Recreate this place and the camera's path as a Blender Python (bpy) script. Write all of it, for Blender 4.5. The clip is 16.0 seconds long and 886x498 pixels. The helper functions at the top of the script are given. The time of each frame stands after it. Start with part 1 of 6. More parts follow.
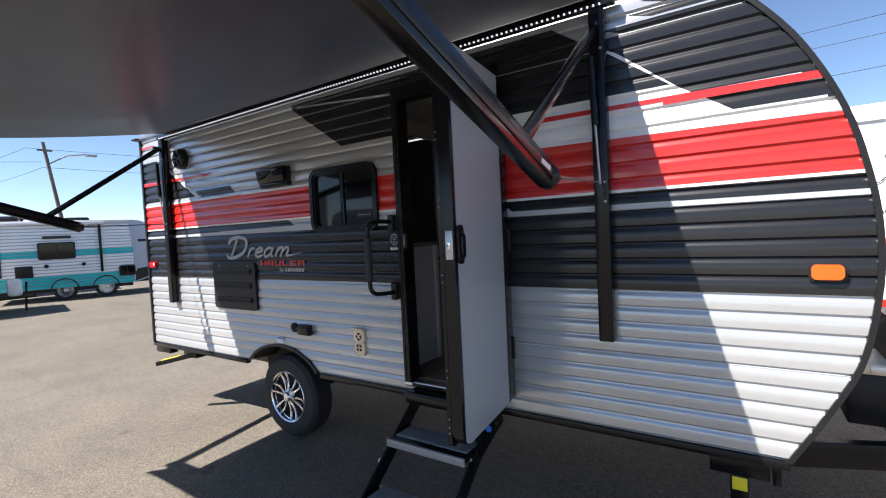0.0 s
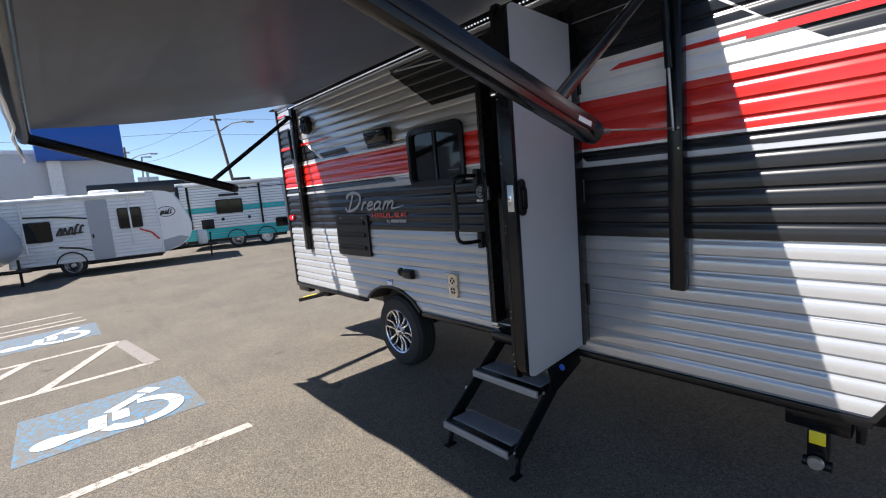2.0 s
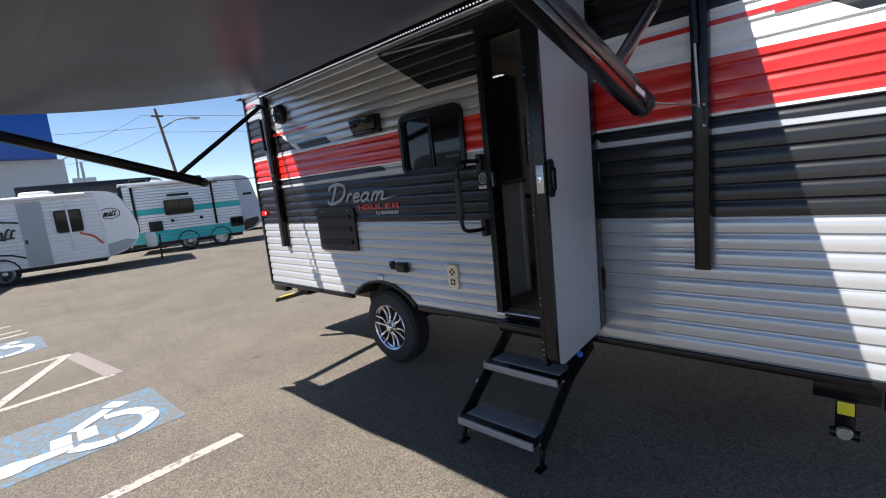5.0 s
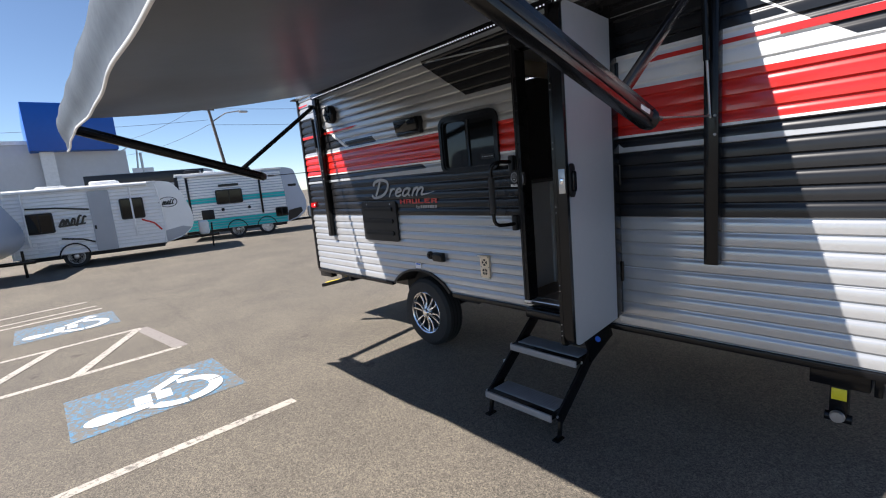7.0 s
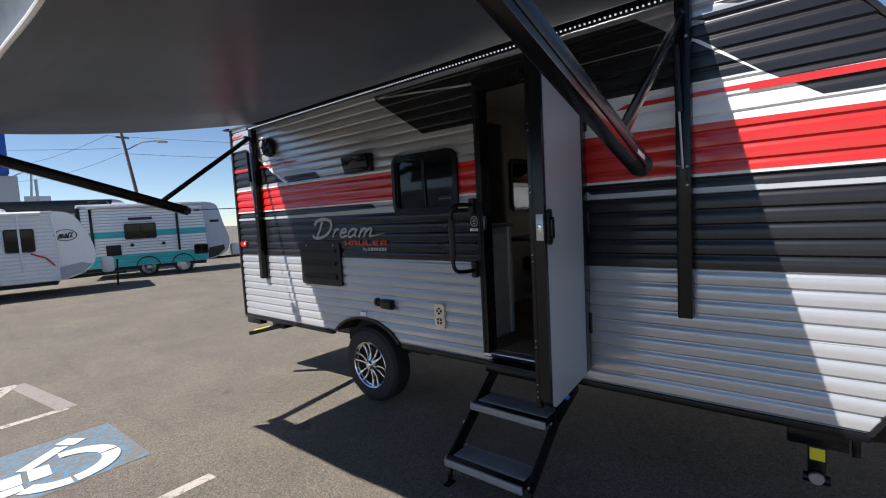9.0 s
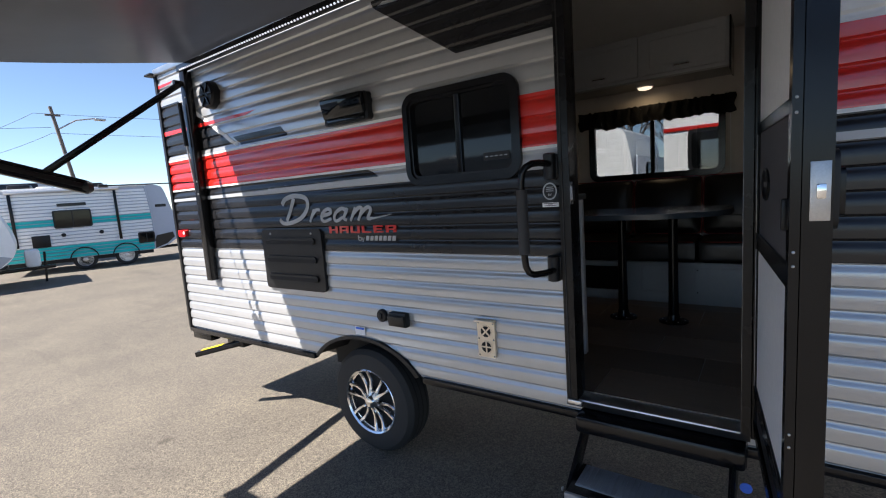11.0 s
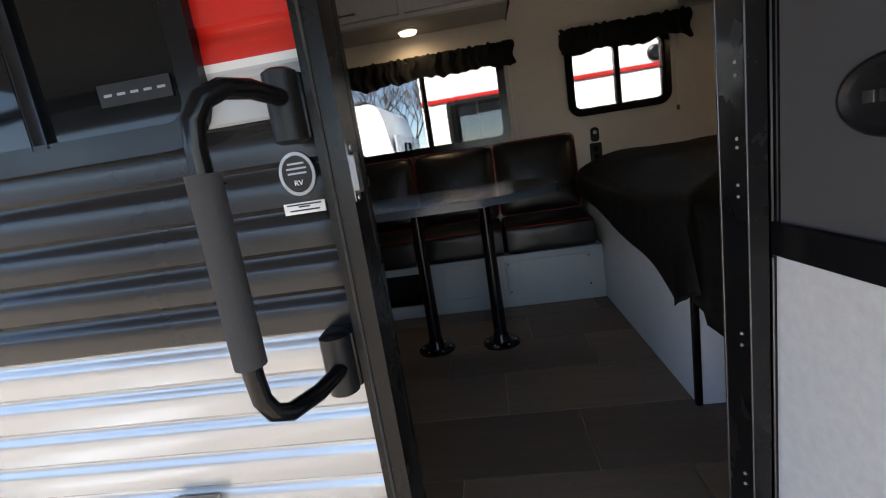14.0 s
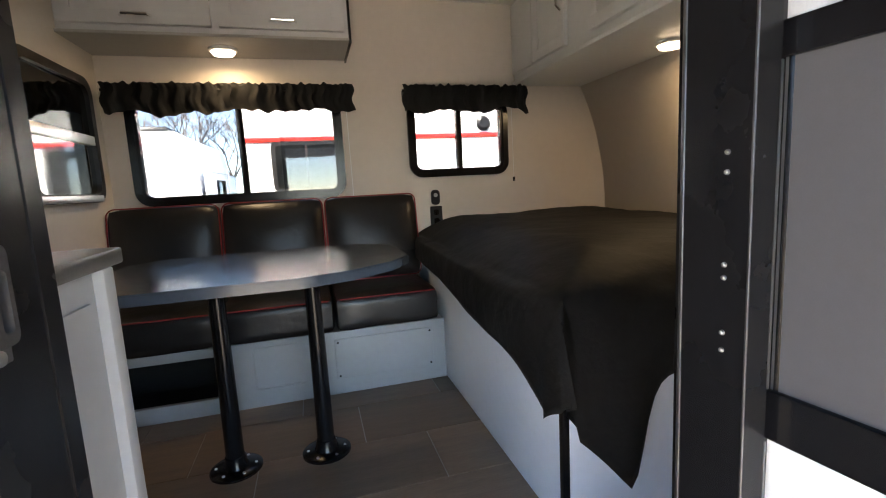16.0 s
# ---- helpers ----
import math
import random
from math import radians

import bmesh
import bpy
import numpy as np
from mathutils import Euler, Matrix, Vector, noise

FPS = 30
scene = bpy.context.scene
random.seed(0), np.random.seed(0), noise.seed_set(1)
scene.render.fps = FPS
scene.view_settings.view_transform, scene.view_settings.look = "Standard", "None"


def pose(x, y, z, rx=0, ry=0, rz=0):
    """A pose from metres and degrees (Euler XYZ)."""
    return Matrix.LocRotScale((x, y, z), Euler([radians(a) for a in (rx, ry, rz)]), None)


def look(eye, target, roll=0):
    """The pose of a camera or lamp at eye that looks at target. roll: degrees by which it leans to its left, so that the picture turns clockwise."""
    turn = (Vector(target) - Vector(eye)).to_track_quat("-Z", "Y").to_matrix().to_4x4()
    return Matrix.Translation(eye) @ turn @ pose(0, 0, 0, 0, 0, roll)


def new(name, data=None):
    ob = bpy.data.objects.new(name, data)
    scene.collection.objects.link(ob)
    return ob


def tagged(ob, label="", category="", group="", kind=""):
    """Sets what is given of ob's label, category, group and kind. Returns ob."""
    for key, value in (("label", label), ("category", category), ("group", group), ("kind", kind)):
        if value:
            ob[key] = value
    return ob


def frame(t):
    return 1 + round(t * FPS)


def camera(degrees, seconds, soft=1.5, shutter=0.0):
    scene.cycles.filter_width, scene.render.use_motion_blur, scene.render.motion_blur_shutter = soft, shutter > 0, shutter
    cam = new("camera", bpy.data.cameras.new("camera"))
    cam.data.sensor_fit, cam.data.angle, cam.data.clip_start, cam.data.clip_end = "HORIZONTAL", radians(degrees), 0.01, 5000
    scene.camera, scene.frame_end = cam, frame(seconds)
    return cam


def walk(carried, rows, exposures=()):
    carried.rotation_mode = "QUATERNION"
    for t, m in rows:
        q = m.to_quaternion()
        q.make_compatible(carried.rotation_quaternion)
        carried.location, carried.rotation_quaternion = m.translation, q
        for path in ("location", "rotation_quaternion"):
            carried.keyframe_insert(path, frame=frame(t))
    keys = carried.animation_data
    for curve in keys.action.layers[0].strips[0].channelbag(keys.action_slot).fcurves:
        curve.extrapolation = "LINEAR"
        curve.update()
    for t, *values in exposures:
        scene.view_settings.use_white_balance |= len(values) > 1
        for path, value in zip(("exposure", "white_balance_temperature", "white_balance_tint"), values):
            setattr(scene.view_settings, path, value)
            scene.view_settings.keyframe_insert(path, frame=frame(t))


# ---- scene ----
cam = camera(87.7, 16.0, soft=1.1)
PATH = [
    (0, (0.045, -0.014, 1.602), (-1.061, 1.65, 1.522), -2.8),
    (0.5, (0.201, 0.062, 1.592), (-0.904, 1.723, 1.44), -5.0),
    (1, (0.37, 0.052, 1.596), (-0.928, 1.556, 1.363), -5.3),
    (1.5, (0.397, 0.024, 1.601), (-1.009, 1.414, 1.303), -3.6),
    (2, (0.386, -0.006, 1.622), (-1.123, 1.279, 1.352), -4.9),
    (2.5, (0.338, -0.016, 1.605), (-1.2, 1.217, 1.265), -7.8),
    (3, (0.197, -0.079, 1.607), (-1.228, 1.295, 1.326), -6.5),
    (3.5, (0.089, -0.13, 1.593), (-1.291, 1.289, 1.303), -7.5),
    (3.7, (0.075, -0.134, 1.595), (-1.32, 1.264, 1.278), -6.5),
    (5.8, (0.108, -0.199, 1.583), (-1.27, 1.222, 1.3), -5.7),
    (6, (0.166, -0.223, 1.591), (-1.254, 1.154, 1.299), -6.1),
    (6.5, (0.286, -0.303, 1.595), (-1.197, 0.978, 1.196), -5.7),
    (7, (0.319, -0.369, 1.622), (-1.166, 0.933, 1.307), -5.2),
    (7.5, (0.272, -0.494, 1.654), (-1.133, 0.92, 1.492), -4.3),
    (8, (0.2, -0.59, 1.655), (-1.065, 0.948, 1.467), -2.9),
    (8.5, (0.126, -0.508, 1.644), (-1.103, 1.057, 1.447), -2.6),
    (9, (0.004, -0.304, 1.632), (-1.268, 1.231, 1.474), -3.1),
    (9.2, (-0.079, -0.231, 1.62), (-1.366, 1.283, 1.396), -2.8),
    (11.3, (-1.198, 0.502, 1.586), (-2.268, 2.17, 1.318), -5.0),
    (11.5, (-1.262, 0.583, 1.576), (-2.241, 2.3, 1.269), -5.7),
    (12, (-1.364, 0.84, 1.559), (-2.302, 2.583, 1.274), -7.5),
    (12.5, (-1.438, 1.023, 1.567), (-2.211, 2.84, 1.249), -6.3),
    (13, (-1.534, 1.185, 1.563), (-1.935, 3.115, 1.226), -7.3),
    (13.5, (-1.565, 1.346, 1.54), (-1.765, 3.29, 1.117), -8.0),
    (14, (-1.513, 1.497, 1.554), (-1.745, 3.444, 1.159), -8.9),
    (14.5, (-1.498, 1.637, 1.558), (-1.632, 3.595, 1.177), -7.1),
    (15, (-1.529, 1.791, 1.59), (-1.382, 3.757, 1.258), -5.7),
    (15.5, (-1.554, 1.855, 1.61), (-1.172, 3.794, 1.301), -3.8),
    (16, (-1.525, 1.883, 1.603), (-0.994, 3.792, 1.328), -3.0),
]
EXPOSURES = [(0, 1.52, 6350, 10), (1.2, 1.4, 6350, 10), (2.5, 1.25, 6300, 10), (3.7, 1.25, 6300, 10), (7.0, 1.18, 6300, 10), (9.2, 0.92, 6250, 10), (11.3, 1.75, 6400, 10), (12.5, 2.15, 6550, 10), (13.5, 2.75, 6850, 10), (14.5, 3.5, 6950, 10), (15.0, 3.95, 7000, 10), (16.0, 4.85, 7100, 10)]
walk(cam, [(t, look(eye, target, roll)) for t, eye, target, roll in PATH], EXPOSURES)

# ---- light ----
SUN_WAY = Vector((0.45, 0.72, -1.0)).normalized()
world = bpy.data.worlds.new("sky")
scene.world = world
world.use_nodes = True
wn = world.node_tree.nodes
sky = wn.new("ShaderNodeTexSky")
sky.sky_type, sky.sun_disc = "NISHITA", False
sky.sun_elevation = math.asin(-SUN_WAY.z)
sky.sun_rotation = math.atan2(-SUN_WAY.x, -SUN_WAY.y)
sky.air_density, sky.dust_density, sky.ozone_density = 1.0, 0.6, 1.6
sky.altitude = 3000.0
world.node_tree.links.new(sky.outputs[0], wn["Background"].inputs[0])
wn["Background"].inputs[1].default_value = 0.068
sun = new("sun", bpy.data.lights.new("sun", "SUN"))
sun.data.energy, sun.data.angle, sun.data.color = 5.0, radians(0.5), (1.0, 0.93, 0.85)
sun.matrix_world = look((0, 0, 30), Vector((0, 0, 30)) + SUN_WAY)


# ---- materials ----
def mat(name, color, rough=0.5, metal=0.0, vary=0.12, scale=6.0, bump=0.0, bump_scale=60.0, spec=0.5, coat=0.0, emit=0.0, glass=0.0):
    m = bpy.data.materials.new(name)
    m.use_nodes = True
    nt = m.node_tree
    b = nt.nodes["Principled BSDF"]
    b.inputs["Roughness"].default_value = rough
    b.inputs["Metallic"].default_value = metal
    b.inputs["Specular IOR Level"].default_value = spec
    b.inputs["Coat Weight"].default_value = coat
    b.inputs["Coat Roughness"].default_value = 0.12
    b.inputs["Transmission Weight"].default_value = glass
    co = nt.nodes.new("ShaderNodeTexCoord")
    n1 = nt.nodes.new("ShaderNodeTexNoise")
    n1.inputs["Scale"].default_value, n1.inputs["Detail"].default_value = scale, 6.0
    n2 = nt.nodes.new("ShaderNodeTexNoise")
    n2.inputs["Scale"].default_value, n2.inputs["Detail"].default_value = scale * 9, 3.0
    nt.links.new(co.outputs["Object"], n1.inputs["Vector"])
    nt.links.new(co.outputs["Object"], n2.inputs["Vector"])
    mixn = nt.nodes.new("ShaderNodeMath")
    mixn.operation = "MULTIPLY_ADD"
    nt.links.new(n2.outputs["Fac"], mixn.inputs[0])
    mixn.inputs[1].default_value = 0.4
    sc = nt.nodes.new("ShaderNodeMath")
    sc.operation = "MULTIPLY"
    sc.inputs[1].default_value = 0.6
    nt.links.new(n1.outputs["Fac"], sc.inputs[0])
    nt.links.new(sc.outputs[0], mixn.inputs[2])
    ramp = nt.nodes.new("ShaderNodeValToRGB")
    c = Vector(color)
    ramp.color_ramp.elements[0].position, ramp.color_ramp.elements[1].position = 0.3, 0.7
    ramp.color_ramp.elements[0].color = (*(c * (1 - vary)), 1)
    ramp.color_ramp.elements[1].color = (*[min(0.95, v * (1 + vary)) for v in c], 1)
    nt.links.new(mixn.outputs[0], ramp.inputs[0])
    nt.links.new(ramp.outputs[0], b.inputs["Base Color"])
    rr = nt.nodes.new("ShaderNodeMapRange")
    rr.inputs["To Min"].default_value, rr.inputs["To Max"].default_value = max(0.0, rough - 0.06), min(1.0, rough + 0.08)
    nt.links.new(n1.outputs["Fac"], rr.inputs["Value"])
    if glass == 0:
        nt.links.new(rr.outputs[0], b.inputs["Roughness"])
    if bump > 0:
        bn = nt.nodes.new("ShaderNodeTexNoise")
        bn.inputs["Scale"].default_value, bn.inputs["Detail"].default_value = bump_scale, 5.0
        nt.links.new(co.outputs["Object"], bn.inputs["Vector"])
        bp = nt.nodes.new("ShaderNodeBump")
        bp.inputs["Strength"].default_value, bp.inputs["Distance"].default_value = 1.0, bump
        nt.links.new(bn.outputs["Fac"], bp.inputs["Height"])
        nt.links.new(bp.outputs["Normal"], b.inputs["Normal"])
    if emit > 0:
        b.inputs["Emission Color"].default_value = (*color, 1)
        b.inputs["Emission Strength"].default_value = emit
    return m


SILVER = mat("silver_painted_aluminium", (0.41, 0.415, 0.425), 0.22, 0.40, 0.05, 2.0, 0.0010, 3.5, coat=0.4)
CHARCOAL = mat("charcoal_vinyl_skin", (0.013, 0.013, 0.0145), 0.22, 0.0, 0.15, 2.0, 0.0008, 4, spec=0.42)
RED = mat("red_vinyl_skin", (0.50, 0.018, 0.012), 0.20, 0.0, 0.06, 2.0, 0.0010, 5, coat=0.5)
WHITE = mat("white_vinyl_skin", (0.66, 0.66, 0.66), 0.34, 0.0, 0.04, 2.0, 0.0004, 9)
GREYLINE = mat("pale_grey_vinyl_skin", (0.38, 0.40, 0.43), 0.34, 0.0, 0.04, 2.0)
BLACK = mat("black_powder_coat", (0.006, 0.006, 0.007), 0.20, 0.0, 0.2, 8.0, spec=0.28)
FRAMEBLK = mat("black_anodised_frame", (0.008, 0.008, 0.009), 0.26, 0.0, 0.15, 6.0, spec=0.22)
BLACKPL = mat("black_plastic", (0.010, 0.010, 0.011), 0.38, 0.0, 0.2, 10.0, 0.0003, 300, spec=0.3)
RUBBER = mat("tyre_rubber", (0.022, 0.022, 0.022), 0.75, 0.0, 0.2, 12.0, 0.0008, 90)
FOAM = mat("grey_foam_grip", (0.035, 0.035, 0.037), 0.8, 0.0, 0.15, 30.0, 0.0006, 300)
ALLOY = mat("polished_alloy", (0.72, 0.72, 0.73), 0.16, 1.0, 0.05, 10.0)
ALU = mat("brushed_aluminium", (0.62, 0.62, 0.63), 0.35, 1.0, 0.08, 20.0, 0.0002, 200)
DARKSTEEL = mat("dull_dark_steel", (0.20, 0.20, 0.21), 0.42, 1.0, 0.15, 30.0)
STEEL = mat("galvanised_steel", (0.45, 0.45, 0.46), 0.4, 1.0, 0.15, 30.0)
BRASSY = mat("pale_gold_metal", (0.72, 0.60, 0.45), 0.4, 0.3, 0.1, 30.0)
# near-black for hollows and openings: their shade is put into the colour
DARKGAP = mat("shade_black_for_gaps", (0.006, 0.006, 0.006), 0.8)
UNDER = mat("black_underbody", (0.010, 0.010, 0.010), 0.7, 0.0, 0.3, 5.0, 0.002, 30)
TINT = mat("dark_tinted_glass", (0.004, 0.0045, 0.005), 0.012, 0.0, 0.1, 3.0, spec=0.30)
AMBER = mat("amber_lens", (0.62, 0.10, 0.008), 0.15, 0.0, 0.05, 10.0, coat=0.6)
REDLENS = mat("red_lens", (0.55, 0.01, 0.01), 0.15, 0.0, 0.05, 10.0, coat=0.6)
YELLOW = mat("yellow_sticker", (0.75, 0.62, 0.02), 0.45)
BLUEST = mat("blue_sticker", (0.02, 0.12, 0.60), 0.4)
LABELW = mat("white_label", (0.75, 0.75, 0.75), 0.45)
FABRIC = mat("charcoal_awning_vinyl", (0.027, 0.025, 0.025), 0.30, 0.0, 0.15, 1.5, 0.002, 2.5, spec=0.8)
VALANCE = mat("grey_awning_vinyl", (0.20, 0.23, 0.27), 0.55, 0.0, 0.2, 3.0, 0.006, 6)
PIPING = mat("white_piping", (0.75, 0.75, 0.75), 0.5)
DOORSKIN = mat("pale_grey_door_skin", (0.37, 0.39, 0.42), 0.33, 0.0, 0.03, 3.0)
TREADGREY = mat("worn_silver_tread_paint", (0.26, 0.26, 0.27), 0.45, 0.2, 0.12, 15.0, 0.0004, 150)
LEDBEAD = mat("led_bead", (0.75, 0.75, 0.85), 0.3, emit=0.3)
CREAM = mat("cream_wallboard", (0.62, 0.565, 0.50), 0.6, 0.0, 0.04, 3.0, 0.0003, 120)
CEILING_M = mat("white_ceiling_board", (0.72, 0.70, 0.66), 0.6, 0.0, 0.03, 3.0)
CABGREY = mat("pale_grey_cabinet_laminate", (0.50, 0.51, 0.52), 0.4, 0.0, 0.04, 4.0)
BEDPANEL = mat("white_bed_panel_laminate", (0.70, 0.72, 0.75), 0.42, 0.0, 0.04, 4.0)
CABPALE = mat("off_white_cabinet_laminate", (0.66, 0.66, 0.64), 0.4, 0.0, 0.04, 4.0)
PLINTH = mat("mid_grey_plinth_laminate", (0.36, 0.37, 0.38), 0.45, 0.0, 0.05, 4.0)
# darker grey with shade in its colour: cabinet underside, rear room
CABDARK = mat("shaded_grey_board", (0.36, 0.35, 0.33), 0.5, 0.0, 0.05, 4.0)
LEATHER = mat("black_leatherette", (0.009, 0.0085, 0.009), 0.34, 0.0, 0.25, 5.0, 0.0025, 18)
BLANKETM = mat("black_quilt", (0.019, 0.018, 0.017), 0.62, 0.0, 0.3, 4.0, 0.006, 14)
PIPERED = mat("red_piping", (0.22, 0.012, 0.012), 0.5)
# the blue sheen reflected by the grey table is put into its base colour
TABLETOP = mat("blue_sheen_grey_laminate", (0.050, 0.066, 0.088), 0.20, 0.0, 0.1, 12.0)
COUNTER = mat("dark_speckled_laminate", (0.105, 0.10, 0.095), 0.3, 0.0, 0.35, 40.0)
VALCLOTH = mat("black_valance_cloth", (0.012, 0.012, 0.013), 0.8, 0.0, 0.2, 20.0, 0.001, 120)
SCREEN = mat("grey_screen_mesh", (0.062, 0.062, 0.068), 0.7, 0.0, 0.08, 90.0)
PERF = mat("white_perforated_panel", (0.62, 0.63, 0.64), 0.45, 0.0, 0.10, 60.0, 0.00025, 1000)
LAMPLENS = mat("lit_lamp_lens", (1.0, 0.80, 0.58), 0.4, emit=0.45)
CHROME = mat("chrome", (0.8, 0.8, 0.8), 0.08, 1.0, 0.02, 5.0)
CONCRETE = mat("pale_wall_paint", (0.55, 0.56, 0.58), 0.7, 0.0, 0.06, 0.6)
BLUEPANEL = mat("blue_fascia_panel", (0.003, 0.085, 0.42), 0.4, 0.0, 0.06, 0.5)
TEAL = mat("teal_paint", (0.02, 0.50, 0.50), 0.4, 0.0, 0.06, 2.0)
CREAMBODY = mat("white_gelcoat", (0.84, 0.84, 0.83), 0.3, 0.0, 0.04, 1.5)
WOODPOLE = mat("weathered_pole_wood", (0.16, 0.13, 0.11), 0.8, 0.0, 0.25, 3.0)
CABLE = mat("black_cable", (0.02, 0.02, 0.02), 0.6)
CURTAIN = mat("green_curtain", (0.20, 0.26, 0.16), 0.8, 0.0, 0.2, 8.0)
GRASSM = mat("dry_grass", (0.10, 0.14, 0.04), 0.9, 0.0, 0.3, 4.0, 0.02, 30)
BARK = mat("bark", (0.10, 0.08, 0.07), 0.9, 0.0, 0.2, 6.0)


def asphalt():
    m = mat("asphalt", (0.108, 0.096, 0.082), 0.85, 0.0, 0.10, 0.30, 0.0034, 150)
    nt = m.node_tree
    b = nt.nodes["Principled BSDF"]
    co = nt.nodes.new("ShaderNodeTexCoord")

    def over(fac, low, high, c0, c1):
        """Multiplies the colour by a ramp over fac."""
        src = b.inputs["Base Color"].links[0].from_socket
        ramp = nt.nodes.new("ShaderNodeValToRGB")
        ramp.color_ramp.elements[0].position, ramp.color_ramp.elements[0].color = low, (*c0, 1)
        ramp.color_ramp.elements[1].position, ramp.color_ramp.elements[1].color = high, (*c1, 1)
        nt.links.new(fac, ramp.inputs[0])
        mul = nt.nodes.new("ShaderNodeMix")
        mul.data_type, mul.blend_type = "RGBA", "MULTIPLY"
        mul.inputs[0].default_value = 1.0
        nt.links.new(src, mul.inputs[6])
        nt.links.new(ramp.outputs[0], mul.inputs[7])
        nt.links.new(mul.outputs[2], b.inputs["Base Color"])

    def noise_tex(scale, detail, rough, stretch=(1, 1, 1), turned=0.0):
        mp = nt.nodes.new("ShaderNodeMapping")
        mp.inputs["Scale"].default_value = stretch
        mp.inputs["Rotation"].default_value = (0, 0, turned)
        nt.links.new(co.outputs["Object"], mp.inputs["Vector"])
        n = nt.nodes.new("ShaderNodeTexNoise")
        n.inputs["Scale"].default_value, n.inputs["Detail"].default_value, n.inputs["Roughness"].default_value = scale, detail, rough
        nt.links.new(mp.outputs[0], n.inputs["Vector"])
        return n.outputs["Fac"]

    # stone chips of two sizes
    for scale, c0, c1 in ((190.0, (0.45, 0.45, 0.46), (1.70, 1.64, 1.52)), (75.0, (0.80, 0.80, 0.80), (1.22, 1.21, 1.18))):
        v = nt.nodes.new("ShaderNodeTexVoronoi")
        v.inputs["Scale"].default_value = scale
        nt.links.new(co.outputs["Object"], v.inputs["Vector"])
        sep = nt.nodes.new("ShaderNodeSeparateColor")
        nt.links.new(v.outputs["Color"], sep.inputs[0])
        over(sep.outputs[0], 0.0, 1.0, c0, c1)
    # worn and dusty areas, tyre tracks, oil drips
    over(noise_tex(0.9, 6.0, 0.65), 0.35, 0.66, (0.84, 0.84, 0.85), (1.12, 1.12, 1.10))
    over(noise_tex(1.1, 4.0, 0.6, (0.22, 2.2, 1), 0.5), 0.58, 0.68, (1, 1, 1), (0.86, 0.86, 0.86))
    over(noise_tex(2.6, 3.0, 0.5), 0.70, 0.76, (1, 1, 1), (0.62, 0.61, 0.60))
    over(noise_tex(38.0, 2.0, 0.5), 0.74, 0.78, (1, 1, 1), (0.55, 0.54, 0.53))
    return m


def worn_paint(name, color, wear=0.0):
    m = mat(name, color, 0.7, 0.0, 0.10, 3.0, 0.003, 160)
    nt = m.node_tree
    b = nt.nodes["Principled BSDF"]
    src = b.inputs["Base Color"].links[0].from_socket
    co = nt.nodes.new("ShaderNodeTexCoord")
    n = nt.nodes.new("ShaderNodeTexNoise")
    n.inputs["Scale"].default_value, n.inputs["Detail"].default_value, n.inputs["Roughness"].default_value = 22.0, 8.0, 0.75
    nt.links.new(co.outputs["Object"], n.inputs["Vector"])
    ramp = nt.nodes.new("ShaderNodeValToRGB")
    ramp.color_ramp.elements[0].position, ramp.color_ramp.elements[1].position = 0.55 - wear, 0.64 - wear
    nt.links.new(n.outputs["Fac"], ramp.inputs[0])
    mix = nt.nodes.new("ShaderNodeMix")
    mix.data_type = "RGBA"
    nt.links.new(ramp.outputs[0], mix.inputs[0])
    nt.links.new(src, mix.inputs[6])
    mix.inputs[7].default_value = (0.14, 0.127, 0.11, 1)
    nt.links.new(mix.outputs[2], b.inputs["Base Color"])
    return m


def wood_tile():
    m = mat("wood_look_floor_tile", (0.205, 0.145, 0.098), 0.42, 0.0, 0.22, 3.0, 0.0006, 60)
    nt = m.node_tree
    co = [n for n in nt.nodes if n.type == "TEX_COORD"][0]
    mp = nt.nodes.new("ShaderNodeMapping")
    mp.inputs["Scale"].default_value = (1.0, 9.0, 1.0)
    nt.links.new(co.outputs["Object"], mp.inputs["Vector"])
    for n in [n for n in nt.nodes if n.type == "TEX_NOISE"][:2]:
        nt.links.new(mp.outputs[0], n.inputs["Vector"])
    info = nt.nodes.new("ShaderNodeObjectInfo")
    rng = nt.nodes.new("ShaderNodeMapRange")
    rng.inputs["To Min"].default_value, rng.inputs["To Max"].default_value = 0.72, 1.25
    nt.links.new(info.outputs["Random"], rng.inputs["Value"])
    b = nt.nodes["Principled BSDF"]
    src = b.inputs["Base Color"].links[0].from_socket
    mul = nt.nodes.new("ShaderNodeMix")
    mul.data_type, mul.blend_type = "RGBA", "MULTIPLY"
    mul.inputs[0].default_value = 1.0
    nt.links.new(src, mul.inputs[6])
    nt.links.new(rng.outputs[0], mul.inputs[7])
    nt.links.new(mul.outputs[2], b.inputs["Base Color"])
    return m


ASPHALT = asphalt()
LINEPAINT = worn_paint("worn_white_line_paint", (0.40, 0.365, 0.32), 0.035)
FADEDPAINT = worn_paint("faded_line_paint", (0.22, 0.195, 0.18))
BLUEPAINT = worn_paint("worn_blue_pavement_paint", (0.075, 0.195, 0.32), 0.115)
FIGUREPAINT = mat("white_figure_paint", (0.60, 0.60, 0.60), 0.65, 0.0, 0.08, 5.0, 0.003, 160)
MARKGREY = mat("dull_silver_vinyl", (0.34, 0.34, 0.35), 0.35, 0.4, 0.05, 4.0)
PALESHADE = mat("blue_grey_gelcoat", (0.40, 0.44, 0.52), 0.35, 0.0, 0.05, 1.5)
TILE = wood_tile()
GLASS = mat("lightly_tinted_window_glass", (0.20, 0.21, 0.215), 0.02, 0.0, 0.01, 3.0, glass=1.0)
